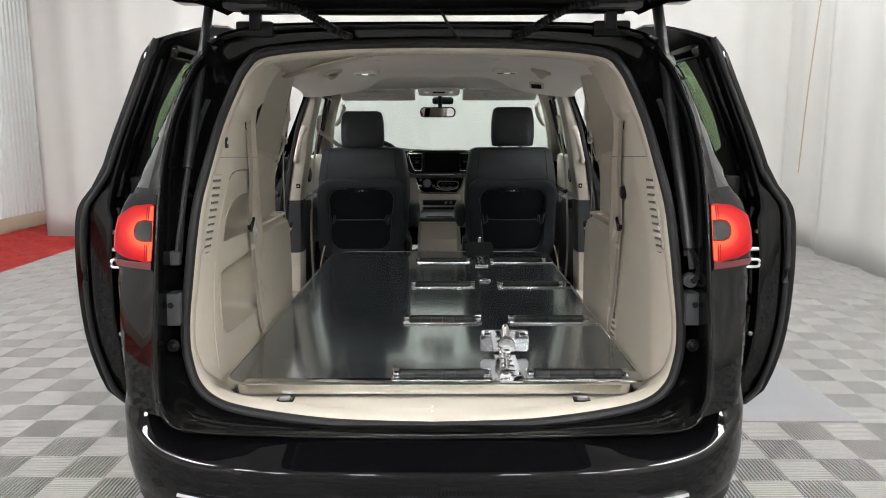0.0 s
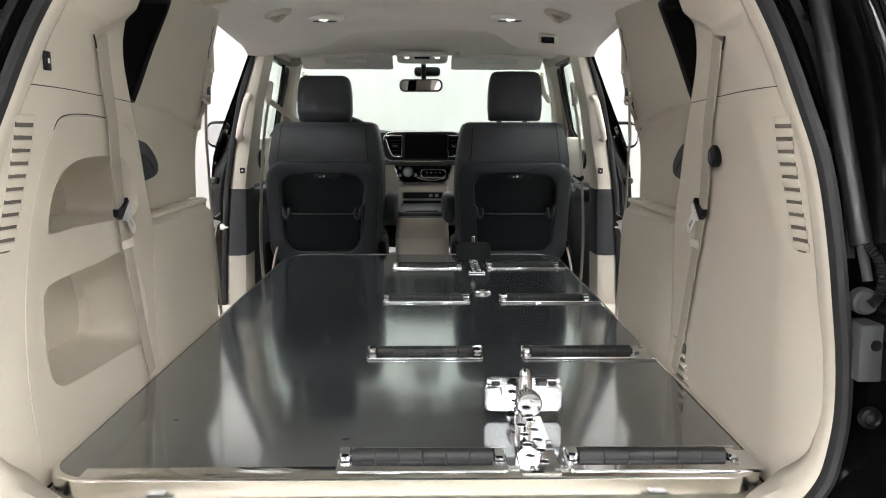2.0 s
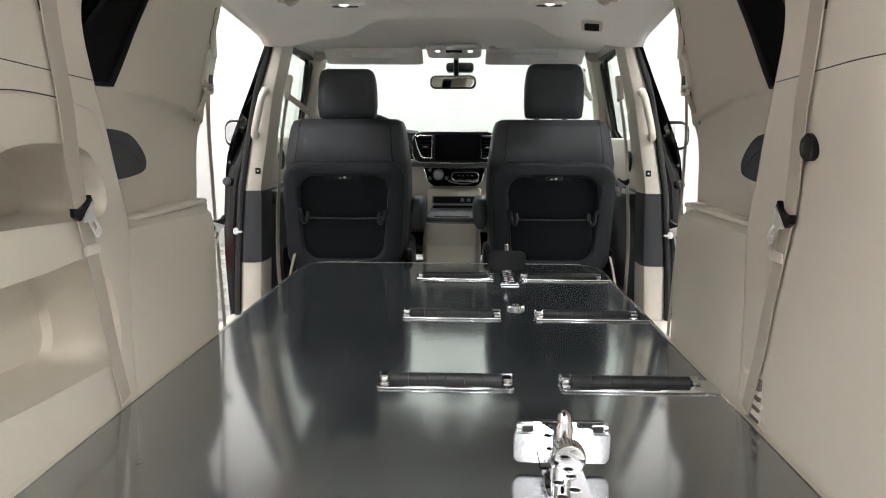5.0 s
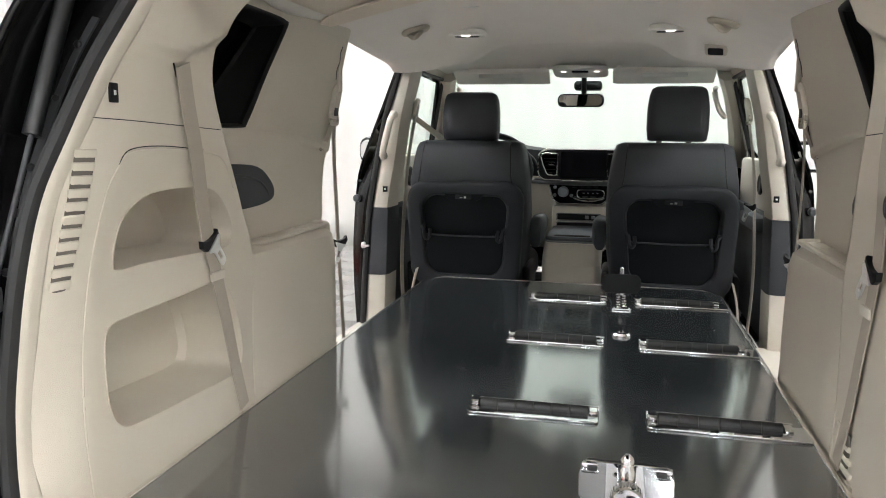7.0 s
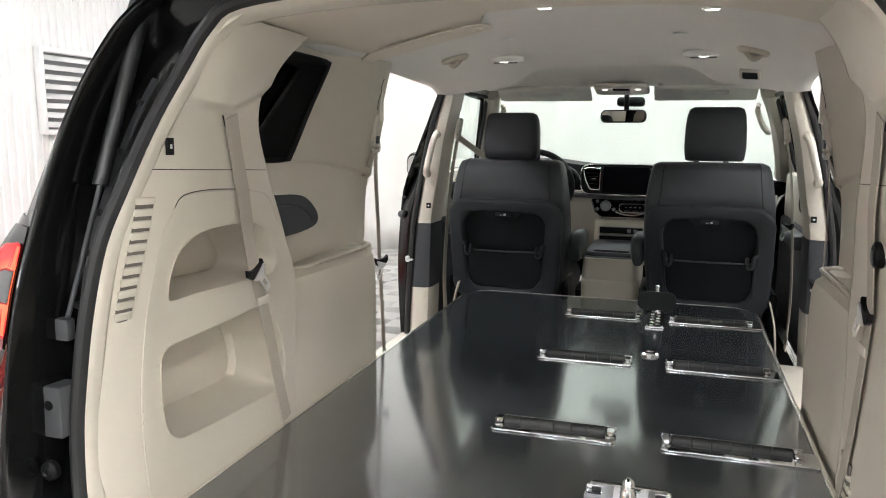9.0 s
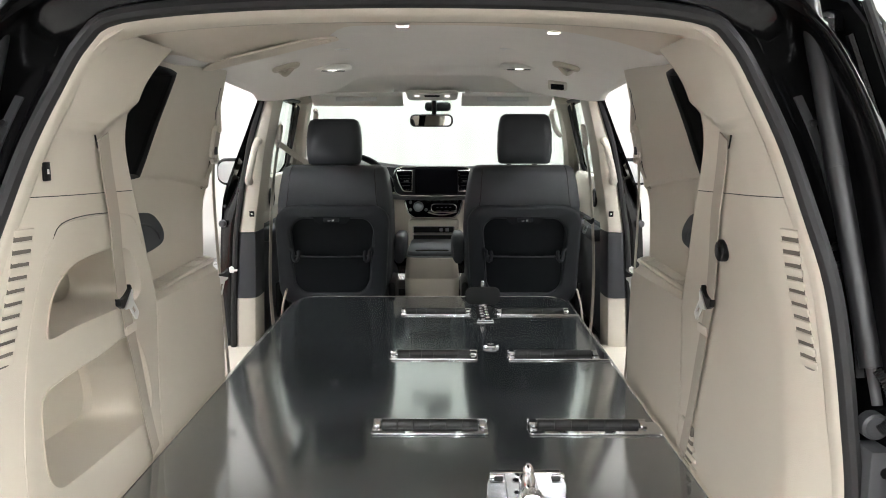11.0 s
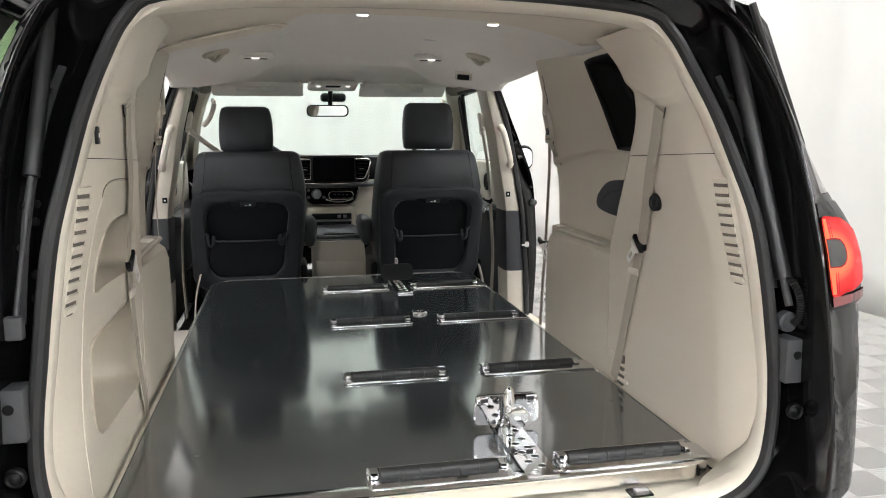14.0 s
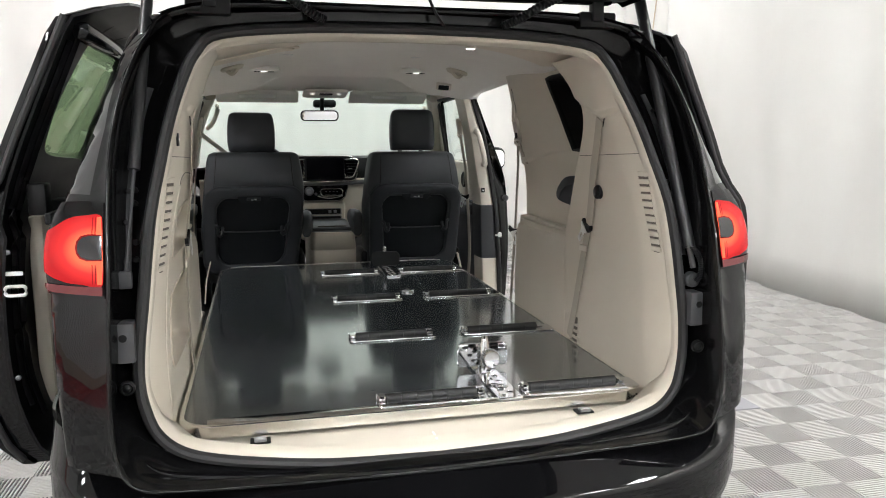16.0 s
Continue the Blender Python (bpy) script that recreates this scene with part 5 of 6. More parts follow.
# ---- console and dashboard ----
con = thing("centre_console", (-.007, 4.95, .42), "beige centre console with a grey lid between the seats", "console")
part("console_body", tidy(loft(bmesh.new(), [[(-.004 + u * hw, lerp(4.785, 5.36, (v + 1) / 2), z) for u, v in rrect(2, 2, .22, 4)] for z, hw in ((.42, .137), (.60, .137), (.705, .138), (.708, .134), (.711, .138), (.79, .131), (.812, .127))], caps=True)), BEIGE, con, angle=50)
part("console_lid", slab(bmesh.new(), rrect(.25, .50, .05, 5, -.004, 5.06), lambda u, v, d: (u, v, .812 + d), .026, .008), GREYP, con, "dark grey padded lid")
part("lid_trim", tube(bmesh.new(), [(u, v, .816) for u, v in rrect(.254, .50, .05, 5, -.004, 5.06)], .005, 6, closed=True), LIDGREY, con, "pale grey lid rim")
part("lid_tray", slab(bmesh.new(), rrect(.17, .05, .015, 4, -.004, 4.87), lambda u, v, d: (u, v, .8375 + d), .002), SCREEN, con, "dark slot in the lid")

dash = thing("dashboard", (0, 5.6, .5), "black and beige dashboard with a large dark touch screen", "dashboard")


def dash_ring(x):
    a = abs(x) / .84
    hood = .03 * math.exp(-((x + .43) / .18) ** 2)
    b = .10 * a ** 3
    return [(x, 6.15 - b, 1.185), (x, 5.9 - b, 1.22 + hood * .4), (x, 5.62 - b * .6, 1.238 + hood), (x, 5.52 + .0 - b * .6, 1.225 + hood * .8), (x, 5.49 + .03 * a, 1.16), (x, 5.485 + .03 * a, 1.09), (x, 5.52 + .03 * a, 1.06), (x, 5.53 + .03 * a, .95), (x, 5.60 + .02 * a, .80), (x, 5.75, .66)]


part("dash_top", tidy(loft(bmesh.new(), [dash_ring(x)[:6] for x in arc(41, -.73, .73)], closed=False)), DASHP, dash, "black dash top", solid=.01)
part("dash_face", tidy(loft(bmesh.new(), [dash_ring(x)[5:] for x in arc(41, -.80, .80)], closed=False)), BEIGE, dash, "beige lower dash", solid=.01)
part("screen_bezel", slab(bmesh.new(), rrect(.46, .165, .05, 6, -.005, 1.155), lambda u, v, d: (u, 5.475 - d + .12 * u * u, v), .022, .004), DASHP, dash)
part("bezel_rim", tube(bmesh.new(), [(u, 5.453 + .12 * u * u, v) for u, v in rrect(.462, .168, .05, 6, -.005, 1.155)], .0045, 6, closed=True), STRIP, dash, "thin bright rim round the screen")
part("dash_band", tidy(loft(bmesh.new(), [[(x, 5.474 + .03 * abs(x) / .84 + dy, z + .02 * (abs(x) / .5) ** 2) for dy, z in ((.02, 1.072), (0, 1.068), (-.006, 1.058), (0, 1.047), (.03, 1.044))] for x in arc(31, -.52, .52)], closed=False)), SATIN, dash, "satin grey band under the screen", solid=.004)
part("touch_screen", slab(bmesh.new(), rrect(.245, .142, .006, 3, .012, 1.155), lambda u, v, d: (u, 5.452 - d, v), .006, .002), SCREEN, dash, "dark switched-off touch screen")
for x, k in ((-.165, -1), (.178, 1)):
    wing = [(x + k * u, 1.158 + w) for u, w in ((-.036, .060), (.03, .062), (.050, .056), (.056, .040), (.044, -.005), (.024, -.050), (.012, -.060), (-.036, -.060))]
    v = part("air_vent", slab(bmesh.new(), wing, lambda u, w, d: (u, 5.456 - d, w), .004, .001), SCREEN, dash)
    part("vent_ring", tube(bmesh.new(), [(u, 5.449, w) for u, w in wing], .0045, 6, closed=True), ALU, v, "chrome wing-shaped rim")
    for j in range(6):
        w = .02 * j - .048
        part("vent_slat", rbox((x + k * (.004 + w * .12), 5.450, 1.158 + w), (.056 + w * .25, .008, .0035), .001), BLACKP, v)
    part("vent_tab", rbox((x, 5.444, 1.158), (.03, .008, .005), .002), CHROME, v)
hv = part("climate_panel", slab(bmesh.new(), [(u * (1 - .22 * max(0, (1.0 - v) / .06)), v) for u, v in rrect(.34, .125, .03, 6, -.005, 1.0)], lambda u, v, d: (u, 5.512 - d, v), .014, .003), SCREEN, dash, "glossy black climate panel")
part("panel_rim", tube(bmesh.new(), [(u * (1 - .22 * max(0, (1.0 - v) / .06)), 5.499, v) for u, v in rrect(.34, .125, .03, 6, -.005, 1.0)], .0042, 6, closed=True), STRIP, hv, "bright rim")
part("shift_knob", turned(bmesh.new(), (-.095, 5.50, 1.005), (0, -1, 0), [(0, .03), (.012, .030), (.03, .027), (.034, .022), (.034, .004)], 28), SATIN, hv, "round satin shift knob")
for k in range(5):
    part("button", rbox((-.035 + k * .04, 5.496, 1.035), (.026, .006, .010), .002), BLACKP, hv)
for k in range(4):
    part("button", rbox((-.02 + k * .045, 5.496, .975), (.032, .006, .014), .003), GREYP, hv)
part("panel_loop", tube(bmesh.new(), [(u, 5.495, v) for u, v in rrect(.15, .05, .024, 5, .055, .995)], .0035, 6, closed=True), STRIP, hv)
part("panel_arc", tube(bmesh.new(), [(u, 5.494, .955 + 2.2 * (u - .045) ** 2) for u in arc(13, -.04, .13)], .004, 6), STRIP, hv)
part("panel_display", slab(bmesh.new(), rrect(.12, .024, .006, 3, .055, 1.000), lambda u, v, d: (u, 5.497 - d, v), .004), SCREEN, hv)
for k in range(4):
    part("mark", rbox((.018 + k * .025, 5.4925, 1.000), (.010, .001, .004)), LIDGREY, hv)
for x, z in ((-.142, 1.03), (-.142, .985), (-.05, .985)):
    part("button", turned(bmesh.new(), (x, 5.499, z), (0, -1, 0), [(0, .010), (.005, .010), (.007, .007)], 14), SATIN, hv)
st = part("lower_fascia", rbox((-.005, 5.56, .80), (.30, .12, .26), .02), BEIGE, dash)
for z in (.865, .815):
    part("stack_slot", rbox((-.005, 5.502, z), (.24, .014, .036), .006), BLACKP, st, "dark slot")
    part("slot_rim", tube(bmesh.new(), [(u, 5.494, v) for u, v in rrect(.245, .040, .008, 4, -.005, z)], .0025, 6, closed=True), SATIN, st)
for x in (.04, .075):
    part("stack_socket", rbox((x, 5.496, .865), (.022, .008, .02), .004), STEEL, st)
part("glove_box", rbox((.50, 5.545, .88), (.48, .03, .20), .02), BEIGE, dash)
part("instrument_hood", tidy(loft(bmesh.new(), [[(-.43 + .19 * math.cos(a), y, 1.14 + .11 * math.sin(a)) for a in arc(17, .1, math.pi - .1)] for y in (5.42, 5.47, 5.62)], closed=False)), DASHP, dash, solid=.012)
part("instrument_dial", slab(bmesh.new(), rrect(.32, .10, .04, 5, -.43, 1.165), lambda u, v, d: (u, 5.50 - d, v), .01), SCREEN, dash)
DIAL = glow("dial_light", (.25, .35, 1.0), 1.2, base=(.02, .02, .05))
part("dial_light", rbox((-.36, 5.487, 1.175), (.05, .003, .02), .001), DIAL, dash, "small blue lit display")
sw = thing("steering_wheel", (-.43, 5.16, 1.14), "black leather steering wheel before the dashboard", "steering wheel")
m = Matrix.Translation((-.43, 5.16, 1.14)) @ Euler((radians(-68), 0, 0)).to_matrix().to_4x4()
part("wheel_rim", tube(bmesh.new(), [m @ Vector((.185 * math.cos(a), .185 * math.sin(a), 0)) for a in arc(41, 0, 2 * math.pi)[:-1]], .0165, 10, closed=True), LEATHER, sw)
part("hub", turned(bmesh.new(), m @ Vector((0, 0, -.03)), m.to_3x3() @ Vector((0, 0, 1)), [(0, .05), (.02, .072), (.04, .06), (.045, .02)], 24), BLACKP, sw)
for a in (0, math.pi, -math.pi / 2):
    part("wheel_spoke", ribbon(bmesh.new(), [m @ Vector((r * math.cos(a), r * math.sin(a), -.005)) for r in (.05, .11, .18)], m.to_3x3() @ Vector((-math.sin(a), math.cos(a), 0)), .045, .014), BLACKP, sw)
part("badge", turned(bmesh.new(), m @ Vector((.02, 0, .012)), m.to_3x3() @ Vector((0, 0, 1)), [(0, .02), (.004, .018)], 16), CHROME, sw)
part("column", cyl(bmesh.new(), m @ Vector((0, 0, -.02)), m @ Vector((0, 0, -.36)), .05, .07), BLACKP, sw)

# ---- fittings on the headliner ----
mr = thing("rear_view_mirror", (-.017, 5.45, 1.53), "rear-view mirror on a black stalk under the windscreen top", "mirror")
part("mirror_shell", slab(bmesh.new(), rrect(.25, .072, .03, 6, -.017, 1.505), lambda u, v, d: (u, 5.448 + .0 + d, v), .03, .008), BLACKP, mr)
part("mirror_glass", slab(bmesh.new(), rrect(.232, .056, .024, 6, -.017, 1.505), lambda u, v, d: (u, 5.446 + d, v), .004), MIRROR, mr)
part("stalk", cyl(bmesh.new(), (-.0, 5.47, 1.53), (.0, 5.42, 1.625), .014), BLACKP, mr)
part("sensor_box", rbox((.02, 5.50, 1.585), (.15, .10, .05), .018, 3), BLACKP, mr)
turn = Matrix.Translation((-.017, 5.45, 1.505)) @ Euler((radians(1.2), 0, radians(-6))).to_matrix().to_4x4() @ Matrix.Translation((.017, -5.45, -1.505))
for ob in mr.children:
    if ob.name.startswith("mirror"):
        ob.data.transform(turn)
oc = thing("overhead_console", (-.005, 5.15, 1.645), "beige overhead console with two lit reading lamps", "console")
part("console_shell", slab(bmesh.new(), rrect(.27, .22, .04, 5, -.005, 5.13), lambda u, v, d: (u, v, 1.655 - .11 * (v - 5.02) - d), .022, .006), LINER, oc)
part("switch_block", rbox((-.005, 5.085, 1.628), (.08, .06, .014), .004), BLACKP, oc)
for x in (-.085, .075):
    part("reading_lamp", turned(bmesh.new(), (x, 5.08, 1.632), (0, -.1, -1), [(0, .014), (.006, .014), (.008, .010)], 16), LAMPLENS, oc, "small lit reading lamp")
for s, x0, x1 in ((-1, -.655, -.165), (1, .152, .64)):
    vs = thing("sun_visor", ((x0 + x1) / 2, 5.2, 1.61), "folded-up pale cloth sun visor", "sun visor", "sun visors")
    secs = [[(x, 5.20 + u * .075 * k, 1.614 + v * .014 * k - .05 * u * .5) for u, v in rrect(2, 2, .5, 4)] for x, k in ((x0, .75), (x0 + .02, 1), (x1 - .02, 1), (x1, .75))]
    part("visor_body", tidy(loft(bmesh.new(), secs, caps=True)), VISOR, vs, angle=50)
    part("visor_label", rbox(((x0 + x1) / 2, 5.137, 1.612), (.22, .004, .022), .001), WHITEP, vs, "pale label strip")
    part("visor_clip", rbox((x1 - .03 if s < 0 else x0 + .03, 5.15, 1.645), (.03, .03, .03), .006), LINER, vs)


for x, y in ((-.378, 4.09), (.355, 4.11)):
    z = liner_height(x, y)
    dl = thing("dome_lamp", (x, y, z), "pale oval ceiling lamp, switched on", "dome lamp", "dome lamps")
    part("bezel", slab(bmesh.new(), rrect(.15, .085, .04, 6, x, y), lambda u, v, d: (u, v, z + .006 - d), .022, .006), VISOR, dl)
    part("lens", slab(bmesh.new(), rrect(.034, .020, .009, 5, x, y - .016), lambda u, v, d: (u, v, z - .0135 - d), .005, .002), LAMPLENS, dl, "glowing lens")
    for dx in (-.026, .026):
        part("switch", slab(bmesh.new(), rrect(.042, .030, .012, 4, x + dx, y + .010), lambda u, v, d: (u, v, z - .0145 - d), .004, .001), BLACKP, dl)
    part("lamp_rim", tube(bmesh.new(), [(u, v, z - .014) for u, v in rrect(.118, .058, .028, 6, x, y)], .003, 6, closed=True), VISOR, dl)
for x, y in ((-.515, 3.87), (.503, 3.87)):
    z = liner_height(x, y)
    ch = thing("coat_hook", (x, y, z), "small beige folding coat hook in the headliner", "coat hook", "coat hooks")
    part("hook_base", slab(bmesh.new(), rrect(.100, .066, .030, 5, x, y), lambda u, v, d: (u, v, liner_height(u, v) + .004 - d), .020, .007), BEIGE, ch)
    part("hook_slot", slab(bmesh.new(), rrect(.048, .024, .011, 5, x, y), lambda u, v, d: (u, v, liner_height(u, v) - .0135 - d), .002), GREYP, ch)
    part("hook_arm", tube(bmesh.new(), spline([(x - .024, y - .004, liner_height(x - .024, y) - .014), (x, y - .018, z - .034), (x + .024, y - .004, liner_height(x + .024, y) - .014)], 4), .009, 8), BEIGE, ch)
z = liner_height(.525, 4.22)
sc = thing("ceiling_screen", (.525, 4.22, z), "small dark framed camera window in the headliner", "sensor")
du = Vector((1, 0, (liner_height(.545, 4.22) - liner_height(.505, 4.22)) / .04)).normalized()
dn = du.cross(Vector((0, 1, (liner_height(.525, 4.24) - liner_height(.525, 4.20)) / .04 - .30))).normalized()
ms = Matrix((du, dn.cross(du), dn)).transposed().to_4x4()
ms.translation = (.525, 4.22, z - .010)
ms = ms @ Matrix.Rotation(radians(-14), 4, "Z")
part("sensor_frame", slab(bmesh.new(), rrect(.078, .064, .012, 4), lambda u, v, d: ms @ Vector((u, v, .012 - d)), .018, .003), BEIGE_LIGHT, sc)
part("sensor_window", slab(bmesh.new(), rrect(.054, .042, .006, 4), lambda u, v, d: ms @ Vector((u, v, -.006 - d)), .002), PRIVACY, sc)
for x, y in ((-.045, 3.05), (.345, 3.08)):
    z = liner_height(x, y)
    cl = thing("lamp_clip", (x, y, z), "small lit white lamp bar in the headliner", "ceiling lamp", "rear lamp bars")
    z -= .005
    part("clip_body", rbox((x, y, z - .002), (.036, .020, .006), .002), VISOR, cl)
    part("lamp_bar", rbox((x, y, z - .005), (.03, .012, .004), .001), LEDBAR, cl, "lit white bar")
for x, y in ((-.285, 3.69), (.274, 3.69)):
    z = liner_height(x, y)
    single("liner_slot", rbox((x, y, z - .001), (.05, .006, .004), .001), WHITEP, "narrow pale slot in the headliner", "slot", "liner slots")
# beige header cover over the tailgate opening, wider on one side where it carries an air outlet
def header(u, v):
    x = lerp(-.60, .60, u)
    y1 = 3.10 + .29 / (1 + math.exp((x + .25) / .02)) - .25 * max(0.0, abs(x) - .35) * (x > 0)
    y = lerp(2.44, y1, v)
    x *= min(1.0, liner_half(y) * .985 / .60)
    return (x, y, liner_height(x, y) - .004 - .005 * math.exp(-((v - .80) / .14) ** 2) * (x < -.22) + (.006 if v > .97 else 0))


hd = thing("header_cover", (0, 2.8, 1.68), "pale beige plastic header cover above the load opening", "trim panel")
part("cover_body", grid(bmesh.new(), 48, 30, header), HEADER, hd, solid=.004, offset=1)
# rear air outlet moulding on the left of the headliner
mo = part("air_moulding", slab(bmesh.new(), rrect(.40, .13, .055, 8, -.45, 3.33), lambda u, v, d: (u, v + .25 * (u + .47) ** 2, liner_height(u, v) - .003 - d), .006, .003), HEADER, hd, "raised air outlet moulding")
part("outlet_ring", tube(bmesh.new(), [(u, v, liner_height(u, v) - .011) for u, v in rrect(.13, .062, .03, 6, -.34, 3.335)], .005, 8, closed=True), HEADER, mo)
part("outlet_slot", slab(bmesh.new(), rrect(.055, .03, .013, 5, -.315, 3.335), lambda u, v, d: (u, v, liner_height(u, v) - .0095 - d), .002), BLACKP, mo, "dark opening of the air outlet")


# ---- seat belts ----
def tongue(bt, p, d, out, flip=1):
    """Black latch tongue with a bright metal blade hanging on a strap."""
    p, d, out = Vector(p), Vector(d).normalized(), Vector(out).normalized()
    q = d.cross(out)
    m4 = Matrix((q, out, d)).transposed().to_4x4()
    m4.translation = p
    body = part("tongue_body", slab(bmesh.new(), [(-.032, -.012), (-.022, -.005), (0, -.002), (.022, -.005), (.032, -.012), (.035, .004), (.022, .017), (-.022, .017), (-.035, .004)], lambda u, v, t: m4 @ Vector((u, .008 - t, v)), .011, .002), BLACKP, bt, "black plastic tongue grip")
    m5 = m4 @ Matrix.Rotation(radians(22 * flip), 4, "Y") @ Matrix.Translation((0, .010, .038))
    # flat bright blade with a slot through it
    bm = bmesh.new()
    blade = [(-.026, -.030), (.026, -.030), (.024, -.024), (.012, -.014), (.011, .028), (.007, .033), (-.007, .033), (-.011, .028), (-.012, -.014), (-.024, -.024)]
    slot = [(-.006, -.004), (.006, -.004), (.006, .018), (-.006, .018)]
    for lp in (blade, slot):
        vs = [bm.verts.new(m5 @ Vector((u, 0, v))) for u, v in lp]
        for va, vb in zip(vs, vs[1:] + vs[:1]):
            bm.edges.new((va, vb))
    bmesh.ops.triangle_fill(bm, use_beauty=True, use_dissolve=False, edges=bm.edges[:], normal=tuple(out))
    part("tongue_blade", bm, BLADE, body, "bright metal blade with a slot", flat=True, solid=.003, offset=0)


for s in (1, -1):
    bt = thing("rear_seat_belt", (s * .60, 2.6, 1.43), "beige seat belt hanging across the side trim, unbuckled", "seat belt", "rear belts")
    off = .006
    pts = [(2.502, 1.428), (2.525, 1.36), (2.56, 1.27), (2.60, 1.18), (2.645, 1.09), (2.69, 1.00), (2.73, .90), (2.765, .79), (2.80, .672)]
    if s > 0:
        pts = [(y - .018 * (1 - k / 8), z) for k, (y, z) in enumerate(pts)]
    p3 = [(s * (side_x(z) - off), y, z) for y, z in pts]
    part("webbing", ribbon(bmesh.new(), spline(p3[:5], 4), (0, 1, .3), .046, .0025), WEB, bt)
    part("webbing", ribbon(bmesh.new(), spline(p3[4:], 4), (0, 1, .3), .040, .0025), WEB, bt)
    part("upper_slot", rbox((s * (side_x(1.43) + .0005), 2.487 + (.0 if s < 0 else -.018), 1.418), (.003, .0022, .026), .0006, 2, Euler((radians(18), 0, 0)).to_matrix().to_4x4()), BLACKP, bt, "dark slot where the strap enters")
    part("keeper", rbox((s * (side_x(1.01) - .007), 2.69, 1.005), (.008, .054, .020), .003), BEIGE_LIGHT, bt, "pale plastic keeper")
    tongue(bt, (s * (side_x(1.085) - .008), 2.643, 1.088), (0, .32, -1), (-s, 0, 0), s)

    cb = thing("middle_seat_belt", (s * .70, 3.52, 1.39), "beige seat belt hanging from the pillar beside the door opening", "seat belt", "middle belts")
    part("belt_guide", slab(bmesh.new(), rrect(.055, .115, .026, 5, 3.515, 1.405), lambda u, v, d: (s * (upper_x(v) - .004 - d), u, v), .022, .008), BEIGE_LIGHT, cb, "beige belt guide")
    part("guide_mouth", rbox((s * (upper_x(1.375) - .0275), 3.515, 1.378), (.004, .030, .026), .0015), GREYP, cb, "dark mouth of the belt guide")
    part("guide_rail", rbox((s * (wall_x(3.515, 1.50) - .002), 3.515, 1.50), (.014, .016, .13), .005), BEIGE_LIGHT, cb)
    part("guide_loop", tube(bmesh.new(), [(s * (upper_x(1.35) - .026), 3.515 + u, 1.355 + v) for u, v in rrect(.06, .03, .012, 4)], .006, 6, closed=True), BEIGE_LIGHT, cb)
    p3 = spline([(s * .690, 3.525, 1.36), (s * .708, 3.57, 1.25), (s * .718, 3.61, 1.10), (s * .716, 3.62, .95), (s * .708, 3.62, .80), (s * .698, 3.62, .58)], 5)
    part("webbing", ribbon(bmesh.new(), p3, (.12 * s, 1, 0), .040, .0025), WEB, cb)
    part("webbing", ribbon(bmesh.new(), spline([(s * .682, 3.505, 1.355), (s * .700, 3.505, 1.31), (s * .724, 3.503, 1.258)], 4), (0, 1, 0), .040, .0025), WEB, cb)
    tongue(cb, (s * .706, 3.605, .955), (0, .1, -1), (-s, -.4, 0), -s)

    fb = thing("front_seat_belt", (s * .74, 4.60, 1.4), "beige front seat belt on the door pillar", "seat belt", "front belts")
    part("belt_guide", slab(bmesh.new(), rrect(.05, .10, .024, 5, 4.60, 1.425), lambda u, v, d: (s * (interp(v, (1.3, 1.5), (.745, .705)) - d), u, v), .020, .006), BEIGE_LIGHT, fb)
    part("guide_loop", tube(bmesh.new(), [(s * .712, 4.60 + u, 1.385 + v) for u, v in rrect(.06, .03, .012, 4)], .006, 6, closed=True), BEIGE_LIGHT, fb)
    if s < 0:
        part("webbing", ribbon(bmesh.new(), spline([(s * .712, 4.60, 1.385), (s * .65, 4.66, 1.33), (s * .56, 4.74, 1.25), (s * .45, 4.78, 1.12)], 5), (0, 1, .6), .045, .0025), BEIGE, fb)
    part("webbing", ribbon(bmesh.new(), spline([(s * .715, 4.60, 1.385), (s * .745, 4.60, 1.2), (s * .765, 4.60, .95), (s * .775, 4.60, .70), (s * .77, 4.62, .48)], 5), (-.05 * s, 1, 0), .045, .0025), BEIGE, fb)
    if s > 0:
        tongue(fb, (s * .742, 4.585, 1.03), (0, 0, -1), (-1, -.6, 0))
    part("buckle_stalk", ribbon(bmesh.new(), spline([(s * .69, 4.56, .70), (s * .715, 4.57, .60), (s * .73, 4.59, .47)], 4), (0, 1, 0), .03, .006), BEIGE, fb)

# ---- tailgate, its stays and the sliding doors ----
gate = thing("tailgate", (0, 2.43, 1.74), "open black tailgate raised over the load opening", "tailgate")


def gate_sheet(lift):
    def f(u, v):
        a = u * 2 - 1
        y = lerp(2.415, 1.22, v)
        hw = interp(v, (0, .05, .12, .3, .7, 1), (.60, .635, .72, .77, .80, .78))
        z = 1.751 + .25 * (2.415 - y) - .06 * max(0, v - .6) ** 2 + lift * (1 - .5 * a ** 6) + .012 * abs(a) ** 4
        return (a * hw, y, z)
    return f


low, up = grid(bmesh.new(), 24, 16, gate_sheet(0)), gate_sheet(.085)
part("inner_panel", low, BLACKP, gate, "dull black inner panel", solid=.012, offset=1)
part("outer_panel", grid(bmesh.new(), 24, 16, up), PAINT, gate, "glossy black outer panel", solid=.01, offset=1)
for s in (1, -1):
    pts = [gate_sheet(.04)(.5 + s * .5, v / 20) for v in range(21)]
    part("gate_flank", tube(bmesh.new(), pts, .045, 8), PAINT, gate)
part("gate_edge", tube(bmesh.new(), [(x, 2.40, 1.776) for x in arc(15, -.56, .56)], .036, 10), JAMB, gate)
for k, z in enumerate((1.758, 1.772)):
    part("gate_rib", tube(bmesh.new(), [(x, 2.375 - k * .05, z) for x in arc(15, -.55, .55)], .012, 8), BLACKP, gate)
